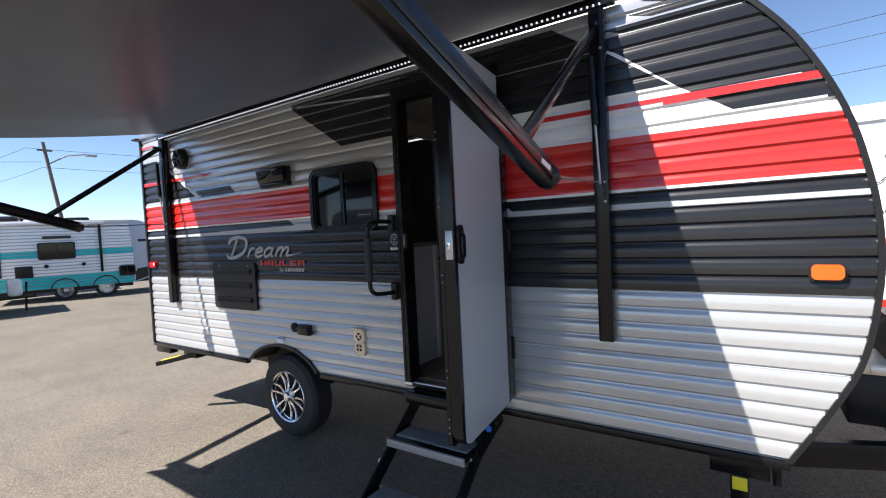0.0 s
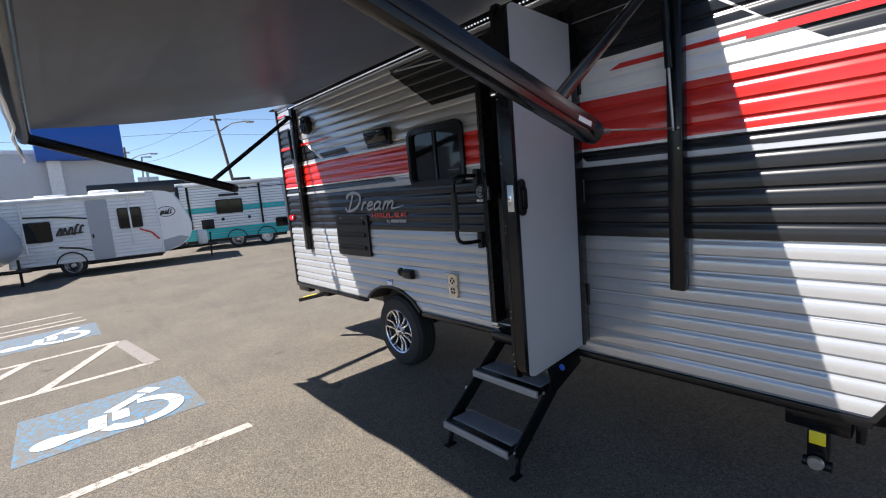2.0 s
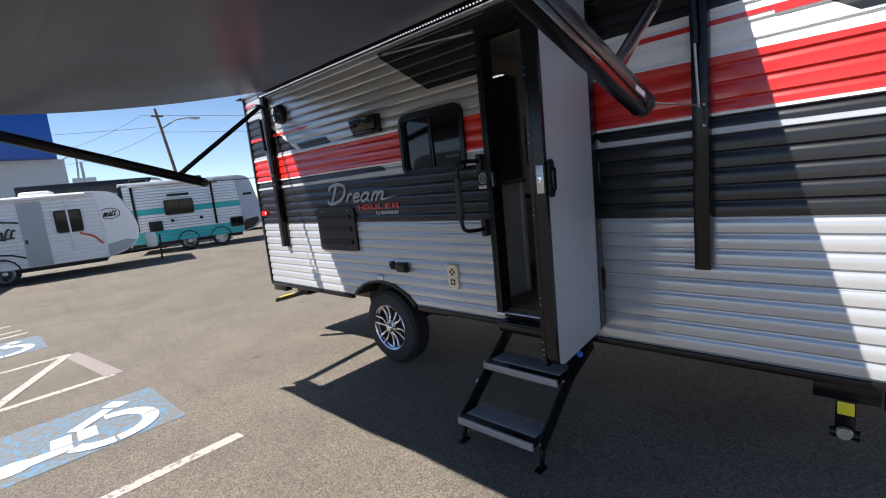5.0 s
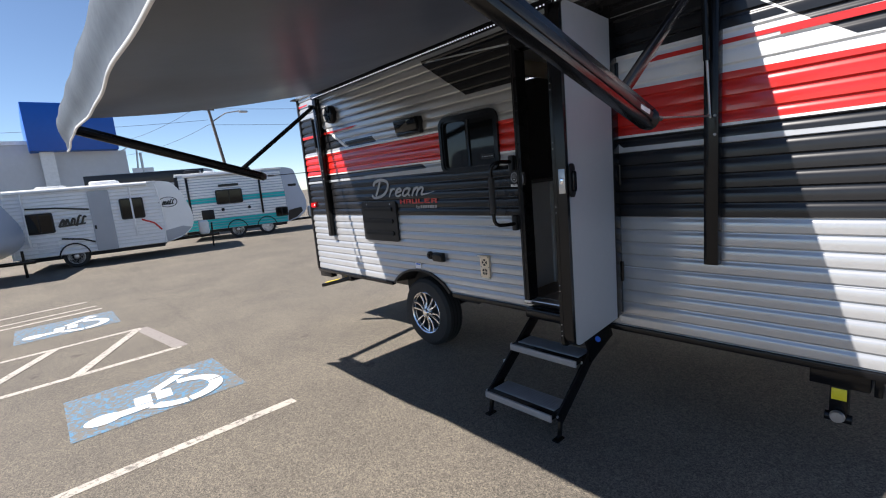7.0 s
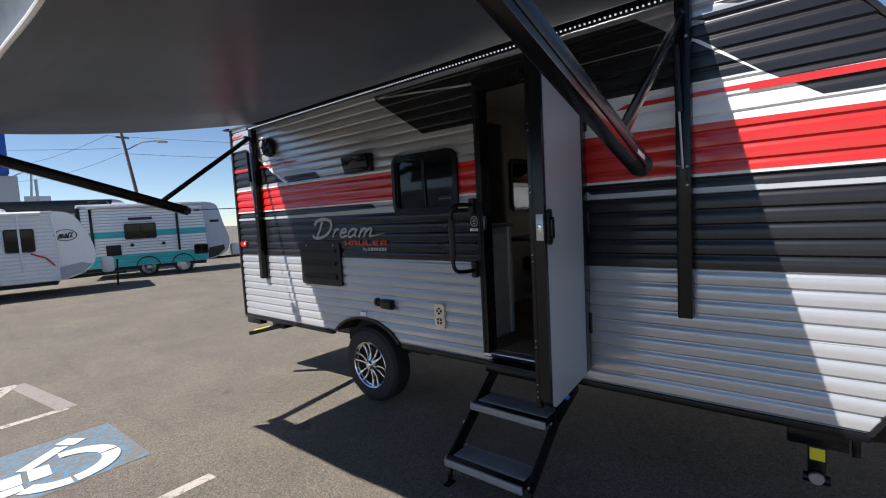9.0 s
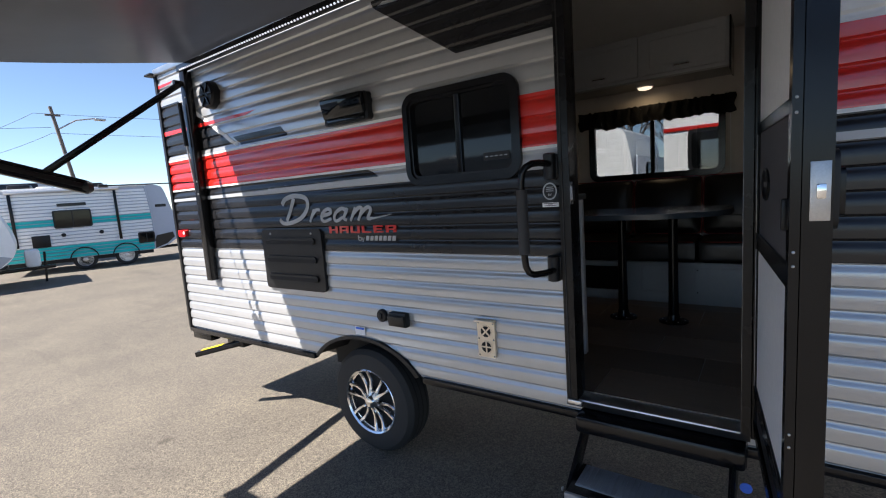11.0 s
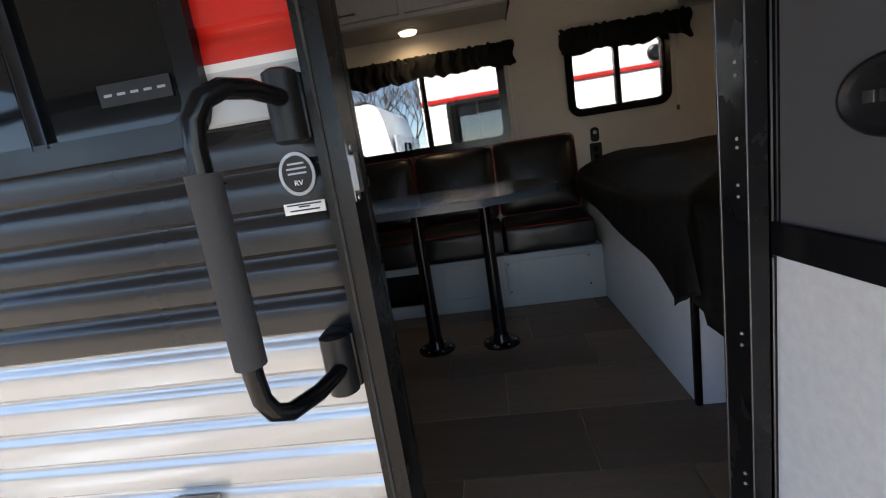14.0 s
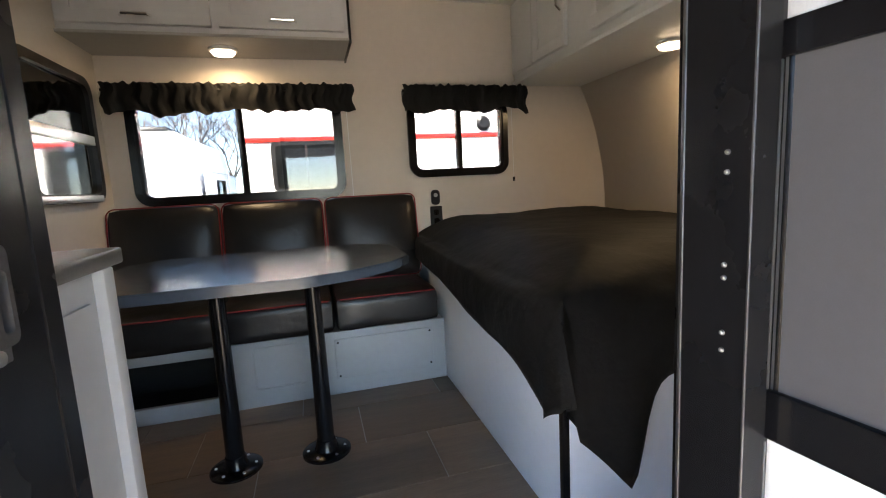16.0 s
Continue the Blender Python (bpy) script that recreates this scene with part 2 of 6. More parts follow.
MIRROR = mat("mirror_glass", (0.55, 0.56, 0.56), 0.03, 1.0, 0.02, 3.0)


# ---- mesh helpers ----
ORIGIN = {}


def thing(name, at, label, category, group="", kind=""):
    ob = new(name)
    ob.location = at
    ORIGIN[ob] = Vector(at)
    return tagged(ob, label, category, group, kind)


def finish(bm, name, material, origin, smooth):
    bmesh.ops.translate(bm, verts=bm.verts, vec=-Vector(origin))
    me = bpy.data.meshes.new(name)
    if smooth is not None:
        for f in bm.faces:
            f.smooth = True
        for e in bm.edges:
            e.smooth = len(e.link_faces) == 2 and e.calc_face_angle(3.2) < radians(smooth)
    bm.to_mesh(me)
    bm.free()
    for mm in (material if isinstance(material, (list, tuple)) else [material]):
        me.materials.append(mm)
    return me


def part(name, bm, material, parent, label="", smooth=35):
    ob = new(name, finish(bm, name, material, ORIGIN[parent], smooth))
    ob.parent = parent
    ORIGIN[ob] = ORIGIN[parent]
    return tagged(ob, label)


def solo(name, bm, material, at, label, category, group="", kind="", smooth=35):
    ob = new(name, finish(bm, name, material, at, smooth))
    ob.location = at
    ORIGIN[ob] = Vector(at)
    return tagged(ob, label, category, group, kind)


def box(x0, x1, y0, y1, z0, z1, bevel=0.0, bm=None):
    own = bm is None
    b = bmesh.new()
    bmesh.ops.create_cube(b, size=1.0)
    for v in b.verts:
        v.co = Vector((x0 if v.co.x < 0 else x1, y0 if v.co.y < 0 else y1, z0 if v.co.z < 0 else z1))
    if bevel > 0:
        bmesh.ops.bevel(b, geom=b.edges[:], offset=bevel, segments=2, affect="EDGES", profile=0.5)
    if own:
        return b
    join(bm, b)
    return bm


def join(bm, other):
    m = {}
    for v in other.verts:
        m[v] = bm.verts.new(v.co)
    for f in other.faces:
        try:
            nf = bm.faces.new([m[v] for v in f.verts])
            nf.material_index = f.material_index
        except ValueError:
            pass
    other.free()
    return bm


def tube(points, r, n=10, bm=None, closed=False, r_end=None):
    b = bmesh.new() if bm is None else bm
    pts = [Vector(p) for p in points]
    rings = []
    bend = Vector((0, 0, 0))
    for i in range(1, len(pts) - 1):
        bend += (pts[i] - pts[i - 1]).normalized().cross((pts[i + 1] - pts[i]).normalized())
    flat = bend.length > 0.2
    for i, p in enumerate(pts):
        d = (pts[min(i + 1, len(pts) - 1)] - pts[max(i - 1, 0)]).normalized()
        a = d.cross(bend.normalized() if flat else Vector((0, 0, 1)))
        if a.length < 0.05:
            a = d.cross(Vector((0, 1, 0)))
        a.normalize()
        c = a.cross(d)
        rad = r if r_end is None else r + (r_end - r) * i / (len(pts) - 1)
        rings.append([b.verts.new(p + rad * (math.cos(2 * math.pi * k / n) * a + math.sin(2 * math.pi * k / n) * c)) for k in range(n)])
    for q, w in zip(rings, rings[1:]):
        for k in range(n):
            b.faces.new((q[k], q[(k + 1) % n], w[(k + 1) % n], w[k]))
    b.faces.new(rings[0][::-1])
    b.faces.new(rings[-1])
    return b


def bar(p0, p1, width, depth, up=(0, 0, 1), bevel=0.003):
    """A rectangular bar from p0 to p1."""
    p0, p1 = Vector(p0), Vector(p1)
    d = p1 - p0
    b = box(0, d.length, -width / 2, width / 2, -depth / 2, depth / 2, bevel)
    x = d.normalized()
    y = Vector(up).cross(x).normalized()
    z = x.cross(y)
    m = Matrix((x, y, z)).transposed().to_4x4()
    m.translation = p0
    bmesh.ops.transform(b, matrix=m, verts=b.verts)
    return b


def round_rect(cx, cz, w, h, r, n=6):
    out = []
    for sx, sz, a0 in ((1, 1, 0), (-1, 1, 90), (-1, -1, 180), (1, -1, 270)):
        for k in range(n + 1):
            a = radians(a0 + 90 * k / n)
            out.append((cx + sx * (w / 2 - r) + r * math.cos(a), cz + sz * (h / 2 - r) + r * math.sin(a)))
    return out


def ring(outer, inner, y0, y1, bm=None):
    """A frame between two outlines in x and z, from y0 to y1."""
    b = bmesh.new() if bm is None else bm
    n = len(outer)
    lay = [[b.verts.new((x, y, z)) for x, z in o] for o, y in ((outer, y0), (inner, y0), (inner, y1), (outer, y1))]
    for a, c in ((0, 1), (1, 2), (2, 3), (3, 0)):
        for k in range(n):
            b.faces.new((lay[a][k], lay[a][(k + 1) % n], lay[c][(k + 1) % n], lay[c][k]))
    return b


def slab(outline, y0, y1, bm=None):
    """A plate with an outline in x and z, from y0 to y1."""
    b = bmesh.new() if bm is None else bm
    f = [b.verts.new((x, y0, z)) for x, z in outline]
    g = [b.verts.new((x, y1, z)) for x, z in outline]
    b.faces.new(f)
    b.faces.new(g[::-1])
    for k in range(len(f)):
        b.faces.new((f[k], g[k], g[(k + 1) % len(f)], f[(k + 1) % len(f)]))
    bmesh.ops.recalc_face_normals(b, faces=b.faces)
    return b


def turn(bm, m):
    bmesh.ops.transform(bm, matrix=m, verts=bm.verts)
    return bm


def lathe(profile, n, centre, axis="y", caps=True):
    """Profile of (along the axis, radius) turned round an axis through centre."""
    b = bmesh.new()
    rings = []
    for s, r in profile:
        rg = []
        for k in range(n):
            a = 2 * math.pi * k / n
            if axis == "y":
                rg.append(b.verts.new((centre[0] + r * math.cos(a), centre[1] + s, centre[2] + r * math.sin(a))))
            else:
                rg.append(b.verts.new((centre[0] + r * math.cos(a), centre[1] + r * math.sin(a), centre[2] + s)))
        rings.append(rg)
    for q, w in zip(rings, rings[1:]):
        for k in range(n):
            b.faces.new((q[k], q[(k + 1) % n], w[(k + 1) % n], w[k]))
    if caps:
        b.faces.new(rings[0])
        b.faces.new(rings[-1])
    bmesh.ops.recalc_face_normals(b, faces=b.faces)
    return b


def grid_sheet(nu, nv, fn, thick=0.0):
    b = bmesh.new()
    vs = [[b.verts.new(fn(i / nu, j / nv)) for j in range(nv + 1)] for i in range(nu + 1)]
    for i in range(nu):
        for j in range(nv):
            b.faces.new((vs[i][j], vs[i + 1][j], vs[i + 1][j + 1], vs[i][j + 1]))
    if thick:
        bmesh.ops.solidify(b, geom=b.faces[:], thickness=thick)
    return b


def ribbon(points, w0, w1=None, y=0.0, thick=0.0015, bm=None):
    """A flat smooth brush stroke through points in x and z, lying in a plane along x."""
    b = bmesh.new() if bm is None else bm
    w1 = w0 if w1 is None else w1
    pts = [Vector(p) for p in points]
    ext = [pts[0] * 2 - pts[1]] + pts + [pts[-1] * 2 - pts[-2]]
    line = []
    for i in range(1, len(ext) - 2):
        for k in range(5):
            t = k / 5
            p0, p1, p2, p3 = ext[i - 1:i + 3]
            line.append(0.5 * (2 * p1 + (p2 - p0) * t + (2 * p0 - 5 * p1 + 4 * p2 - p3) * t * t + (3 * p1 - p0 - 3 * p2 + p3) * t ** 3))
    line.append(pts[-1])
    prev = None
    for i, p in enumerate(line):
        d = (line[min(i + 1, len(line) - 1)] - line[max(i - 1, 0)])
        d = d.normalized() if d.length > 1e-9 else Vector((1, 0))
        n = Vector((-d.y, d.x)) * (w0 + (w1 - w0) * i / (len(line) - 1)) / 2
        cur = [b.verts.new((q.x, yy, q.y)) for q, yy in ((p + n, y), (p - n, y), (p - n, y - thick), (p + n, y - thick))]
        if prev:
            for j in range(4):
                b.faces.new((prev[j], prev[(j + 1) % 4], cur[(j + 1) % 4], cur[j]))
        else:
            b.faces.new(cur)
        prev = cur
    b.faces.new(prev[::-1])
    bmesh.ops.recalc_face_normals(b, faces=b.faces)
    return b


def words(text, size, m, material, parent, name="lettering", shear=0.0, depth=0.0012, width=None, label=""):
    cu = bpy.data.curves.new(name, "FONT")
    cu.body, cu.size, cu.shear, cu.extrude = text, size, shear, depth
    tmp = new(name, cu)
    bpy.context.view_layer.update()
    me = bpy.data.meshes.new_from_object(tmp.evaluated_get(bpy.context.evaluated_depsgraph_get()))
    bpy.data.objects.remove(tmp)
    b = bmesh.new()
    b.from_mesh(me)
    if width:
        xs = [v.co.x for v in b.verts]
        k = width / (max(xs) - min(xs))
        x0 = min(xs)
        for v in b.verts:
            v.co.x = (v.co.x - x0) * k
    turn(b, m)
    return part(name, b, material, parent, label, None)


# ---- ground ----
def ground_z(x):
    if x > 0.6:
        return 0.095
    if x > -7.5:
        return 0.031 * (x + 2.5) if x < 0.4 else 0.09 + 0.025 * (x - 0.4)
    return -0.155


xs = [-400, -150, -60, -30, -15, -9, -7.5, -6, -4, -2, 0, 0.4, 0.6, 3, 8, 30, 150, 400]
ys = [-400, -100, -30, -10, -4, 0, 4, 10, 30, 100, 400]
bm = bmesh.new()
gv = [[bm.verts.new((x, y, ground_z(x))) for y in ys] for x in xs]
for i in range(len(xs) - 1):
    for j in range(len(ys) - 1):
        bm.faces.new((gv[i][j], gv[i + 1][j], gv[i + 1][j + 1], gv[i][j + 1]))
solo("ground", bm, ASPHALT, (0, 0, 0), "worn sunlit grey-brown asphalt of a dealer lot", "ground", kind="structure", smooth=None)


def paint_bm(outline, lift=0.003, bm=None):
    """A thin coat of paint on the asphalt."""
    b = bmesh.new() if bm is None else bm
    f = b.faces.new([b.verts.new((x, y, ground_z(x) + lift)) for x, y in outline])
    return b


def stroke(p, q, w0, w1=None):
    w1 = w0 if w1 is None else w1
    p, q = Vector(p), Vector(q)
    d = (q - p).normalized()
    n = Vector((-d.y, d.x))
    return [p + n * w0 / 2, q + n * w1 / 2, q - n * w1 / 2, p - n * w0 / 2]


def paint_line(p, q, w, label="long worn white parking bay line on asphalt", lift=0.003, paint=None):
    p, q = Vector(p), Vector(q)
    b = bmesh.new()
    n = max(1, int((q - p).length / 0.5))
    for k in range(n):
        paint_bm(stroke(p.lerp(q, k / n), p.lerp(q, (k + 1) / n), w), lift, b)
    bmesh.ops.remove_doubles(b, verts=b.verts, dist=0.0005)
    solo("parking_line", b, paint or LINEPAINT, (0, 0, 0), label, "road marking", "parking bay lines", "structure", None)


paint_line((-3.10, 0.93), (-2.95, -4.5), 0.095)
paint_line((-5.76, 0.70), (-5.58, -4.5), 0.10)
paint_line((-7.43, 0.54), (-7.30, -4.5), 0.10)
paint_line((-7.43, 0.54), (-5.76, 0.70), 0.16, "faded white end line of a hatched access aisle", paint=FADEDPAINT)
paint_line((-7.40, 0.50), (-5.72, -0.30), 0.11, "white diagonal hatch line of an access aisle", 0.005)
paint_line((-7.38, -0.42), (-5.70, -1.22), 0.11, "white diagonal hatch line of an access aisle", 0.005)
paint_line((-7.35, -1.34), (-5.67, -2.14), 0.11, "white diagonal hatch line of an access aisle", 0.005)
paint_line((-9.70, 0.30), (-9.30, -4.5), 0.09)
paint_line((-10.06, 0.25), (-9.66, -4.5), 0.08)
paint_line((-10.70, 0.16), (-10.30, -4.5), 0.09)


def access_symbol(x0, y0):
    """A painted wheelchair symbol on a blue square, lying on the asphalt."""
    th = thing("accessible_parking_symbol", (x0, y0, ground_z(x0)), "worn white wheelchair symbol on a blue painted pavement square", "road marking", "accessible bays", "structure")
    b = bmesh.new()
    n = 6
    for k in range(n):
        a, c = k / n, (k + 1) / n
        paint_bm([(x0 - 0.53 + 1.06 * a, y0 - 0.62), (x0 - 0.53 + 1.06 * c, y0 - 0.62), (x0 - 0.53 + 1.06 * c, y0 + 0.62), (x0 - 0.53 + 1.06 * a, y0 + 0.62)], 0.003, b)
    part("blue_square", b, BLUEPAINT, th, "worn blue paint", None)
    b = bmesh.new()
    lift = 0.0075
    ell = [(x0 + 0.265 + 0.115 * math.cos(a), y0 - 0.40 + 0.13 * math.sin(a)) for a in [k * math.pi / 10 for k in range(20)]]
    paint_bm(ell, lift, b)
    paint_bm(stroke((x0 + 0.27, y0 - 0.33), (x0 + 0.275, y0 - 0.06), 0.15, 0.10), lift + 0.001, b)
    paint_bm(stroke((x0 + 0.095, y0 - 0.17), (x0 + 0.105, y0 - 0.045), 0.20), lift, b)
    paint_bm(stroke((x0 + 0.105, y0 - 0.01), (x0 + 0.115, y0 + 0.11), 0.22), lift, b)
    paint_bm(stroke((x0 - 0.03, y0 - 0.02), (x0 - 0.28, y0 + 0.25), 0.10), lift + 0.001, b)
    paint_bm(stroke((x0 - 0.41, y0 + 0.27), (x0 - 0.26, y0 + 0.36), 0.11), lift + 0.002, b)
    cx, cy, r = x0 + 0.18, y0 + 0.175, 0.335
    for a0, a1 in ((-58, -2), (2, 92), (96, 176)):
        m = 8
        for k in range(m):
            p = radians(a0 + (a1 - a0) * k / m)
            q = radians(a0 + (a1 - a0) * (k + 1) / m)
            paint_bm([(cx + rr * math.cos(g), cy + rr * math.sin(g)) for rr, g in ((r, p), (r, q), (r - 0.115, q), (r - 0.115, p))], lift + 0.002, b)
    bmesh.ops.remove_doubles(b, verts=b.verts, dist=0.0003)
    part("wheelchair_figure", b, FIGUREPAINT, th, "white painted wheelchair figure", None)


access_symbol(-4.37, 0.19)
access_symbol(-8.75, -0.22)

# ---- the travel trailer ----
WY = 2.25
REAR = -5.08
BOTTOM, TOP = 0.60, 2.655
NOSE = [(0.60, 0.165), (0.80, 0.28), (1.03, 0.39), (1.31, 0.44), (1.50, 0.445), (1.70, 0.423), (1.98, 0.352), (2.26, 0.22), (2.46, 0.07), (2.54, -0.02), (2.60, -0.13), (2.655, -0.32)]


def front(z):
    """The x of the nose's curve at height z."""
    zs = [p[0] for p in NOSE]
    vs = [p[1] for p in NOSE]
    z = min(max(z, zs[0]), zs[-1])
    k = max(i for i in range(len(zs) - 1) if zs[i] <= z)
    h = zs[k + 1] - zs[k]
    u = (z - zs[k]) / h

    def slope(i):
        if i == 0 or i == len(zs) - 1:
            j = min(i, len(zs) - 2)
            return (vs[j + 1] - vs[j]) / (zs[j + 1] - zs[j])
        return (vs[i + 1] - vs[i - 1]) / (zs[i + 1] - zs[i - 1])
    a, b = slope(k) * h, slope(k + 1) * h
    return (2 * u ** 3 - 3 * u ** 2 + 1) * vs[k] + (u ** 3 - 2 * u ** 2 + u) * a + (-2 * u ** 3 + 3 * u ** 2) * vs[k + 1] + (u ** 3 - u ** 2) * b


PITCH = 0.0745
STEPS = (0.0, 0.28, 0.54, 0.64, 0.73, 0.81, 0.88, 0.94)
DEPTHS = (0.0006, 0.0, 0.0006, 0.0024, 0.0060, 0.0088, 0.0092, 0.0052)


def rib(z):
    t = ((z - 1.286) / PITCH) % 1.0
    for k in range(8):
        t1 = STEPS[k + 1] if k < 7 else 1.0
        if t <= t1 + 1e-9:
            d1 = DEPTHS[k + 1] if k < 7 else DEPTHS[0]
            return DEPTHS[k] + (d1 - DEPTHS[k]) * (t - STEPS[k]) / (t1 - STEPS[k])
    return 0.0


RIB_Z = sorted({round(1.286 + PITCH * (n + s), 5) for n in range(-12, 22) for s in STEPS})


def arch(z):
    q = 1 - ((z - 0.46) / 0.30) ** 2
    return 0.45 * math.sqrt(q) if q > 0 else None


HOLES = [(-1.76, -1.10, 0.66, 2.415), (-2.545, -1.965, 1.655, 2.045)]


def open_spans(spans, z, arches=True):
    """Spans along x less the door, the window and the wheel arch at height z."""
    cuts = [(a, b) for a, b, c, d in HOLES if c < z < d]
    w = arch(z)
    if w and arches:
        cuts.append((-3.03 - w, -3.03 + w))
    for a, b in cuts:
        nxt = []
        for p, q in spans:
            if b <= p or a >= q:
                nxt.append((p, q))
            else:
                if a > p:
                    nxt.append((p, a))
                if b < q:
                    nxt.append((b, q))
        spans = nxt
    return spans


def skin(spans_at, z0, z1, lift, extra=()):
    """A ribbed sheet: spans_at(z) gives its spans along x."""
    levels = sorted({z for z in RIB_Z if z0 < z < z1} | {z0, z1} | {z for z in extra if z0 < z < z1} | {z for h in HOLES for z in h[2:] if z0 < z < z1} | {0.755, 0.74, 0.70}.intersection({z for z in (0.755, 0.74, 0.70) if z0 < z < z1}))
    b = bmesh.new()
    for za, zb in zip(levels, levels[1:]):
        if zb - za < 1e-5:
            continue
        sa, sb = spans_at(za + 1e-6), spans_at(zb - 1e-6)
        if len(sa) != len(sb):
            sm = spans_at((za + zb) / 2)
            sa = sb = sm
        for (p, q), (r, s) in zip(sa, sb):
            ya, yb = WY + rib(za) - lift, WY + rib(zb) - lift
            n = max(1, int((q - p) / 0.6))
            for k in range(n):
                f0, f1 = k / n, (k + 1) / n
                b.faces.new([b.verts.new(c) for c in ((p + (q - p) * f0, ya, za), (p + (q - p) * f1, ya, za), (r + (s - r) * f1, yb, zb), (r + (s - r) * f0, yb, zb))])
    bmesh.ops.remove_doubles(b, verts=b.verts, dist=0.0004)
    return b


def poly_span(poly, z):
    xs = []
    for (x0, z0), (x1, z1) in zip(poly, poly[1:] + poly[:1]):
        if z0 != z1 and min(z0, z1) <= z <= max(z0, z1):
            xs.append(x0 + (x1 - x0) * (z - z0) / (z1 - z0))
    if len(xs) < 2:
        return []
    a, b = min(xs), min(max(xs), front(z) - 0.004)
    return open_spans([(a, b)], z) if b - a > -1e-9 else []


trailer = thing("travel_trailer", (-2.5, 3.35, ground_z(-2.5)), "ribbed silver, charcoal and red travel trailer with open entry door", "travel trailer")
part("ribbed_wall", skin(lambda z: open_spans([(REAR, front(z))], z), BOTTOM, TOP, 0.0), SILVER, trailer, "ribbed silver aluminium side wall")


def decal(poly, material, name, label="", lift=0.0016):
    poly = [(x, z - 0.014) for x, z in poly]
    zs = [p[1] for p in poly]
    part(name, skin(lambda z: poly_span(poly, z), min(zs), max(zs), lift, zs), material, trailer, label)


FR = 0.6
L, DL, DR = REAR + 0.004, -1.775, -1.065
for a, b in ((L, DL), (DR, FR)):
    decal([(a, 1.297), (b, 1.297), (b, 1.668), (a, 1.668)], CHARCOAL, "charcoal_band", "wide charcoal vinyl band")
    decal([(a, 1.765), (b, 1.765), (b, 1.985), (a, 1.985 + (0.03 if a > -2 else 0.005))], RED, "red_band", "wide red vinyl band")
    decal([(a, 1.752), (b, 1.752), (b, 1.765), (a, 1.765)], WHITE, "white_pinstripe")
decal([(L, 1.668), (-2.52, 1.668), (-2.52, 1.712), (L, 1.693)], GREYLINE, "pale_stripe")
decal([(-2.52, 1.668), (DL, 1.668), (DL, 1.752), (-2.52, 1.752)], GREYLINE, "pale_stripe")
decal([(L, 1.693), (-4.2, 1.697), (-2.78, 1.708), (-2.86, 1.752), (L, 1.752)], CHARCOAL, "charcoal_stripe")
decal([(DR - 0.02, 1.672), (FR, 1.670), (FR, 1.694), (DR + 0.06, 1.698), (DR - 0.02, 1.752)], GREYLINE, "pale_stripe")
decal([(DR + 0.06, 1.698), (FR, 1.694), (FR, 1.752), (DR, 1.752)], CHARCOAL, "charcoal_stripe")
# front graphics above the red band
decal([(DR, 2.015), (FR, 1.985), (FR, 2.22), (DR, 2.22)], WHITE, "white_field", lift=0.0012)
decal([(-0.86, 2.135), (0.34, 2.120), (0.34, 2.150), (-0.80, 2.160)], RED, "red_pinstripe", lift=0.0036)
decal([(-0.10, 2.123), (0.0, 2.055), (FR, 2.045), (FR, 2.115)], CHARCOAL, "charcoal_stripe", lift=0.0024)
decal([(DR, 2.205), (-0.22, 2.205), (-0.51, 2.42), (DR, 2.42)], CHARCOAL, "charcoal_field", "charcoal vinyl field with a slanted end", lift=0.0024)
decal([(DL, 2.425), (-0.53, 2.425), (-0.75, 2.58), (DL, 2.58)], CHARCOAL, "charcoal_field", lift=0.0024)
decal([(-0.15, 2.155), (FR, 2.148), (FR, 2.47), (-0.50, 2.47), (-0.50, 2.40)], CHARCOAL, "charcoal_field", lift=0.0024)
decal([(-0.235, 2.208), (-0.18, 2.172), (-0.46, 2.40), (-0.54, 2.44)], WHITE, "white_slash", lift=0.0030)
for z0, x0 in ((2.478, -0.42), (2.520, -0.30), (2.566, -0.24)):
    decal([(x0, z0), (0.2, z0), (0.2, z0 + 0.030), (x0 - 0.10, z0 + 0.030)], CHARCOAL, "charcoal_streak", lift=0.0024)
decal([(-2.73, 2.552), (-2.245, 2.222), (DL, 2.222), (DL, 2.58), (-2.73, 2.58)], CHARCOAL, "charcoal_field", "charcoal vinyl field with a slanted end", lift=0.0024)
decal([(-2.70, 2.552), (DL, 2.470), (DL, 2.480), (-2.66, 2.562)], GREYLINE, "pale_pinstripe", lift=0.0032)
# rear graphics
decal([(L, 2.035), (-4.13, 2.035), (-4.78, 2.43), (L, 2.43)], CHARCOAL, "charcoal_field", "charcoal vinyl field with a slanted end")
decal([(-4.09, 2.018), (-4.04, 2.018), (-4.70, 2.42), (-4.75, 2.42)], WHITE, "white_slash", lift=0.0024)
decal([(-4.02, 2.018), (-3.51, 2.018), (-3.57, 2.080), (-4.10, 2.080)], CHARCOAL, "charcoal_stripe", lift=0.0024)
decal([(L, 2.198), (-3.92, 2.200), (-3.80, 2.218), (L, 2.230)], RED, "red_pinstripe", lift=0.0032)
decal([(L, 2.568), (-4.86, 2.575), (-4.82, 2.590), (L, 2.592)], RED, "red_pinstripe")
decal([(L, 1.988), (-2.50, 1.988), (-2.50, 2.002), (L, 2.002)], WHITE, "white_pinstripe")

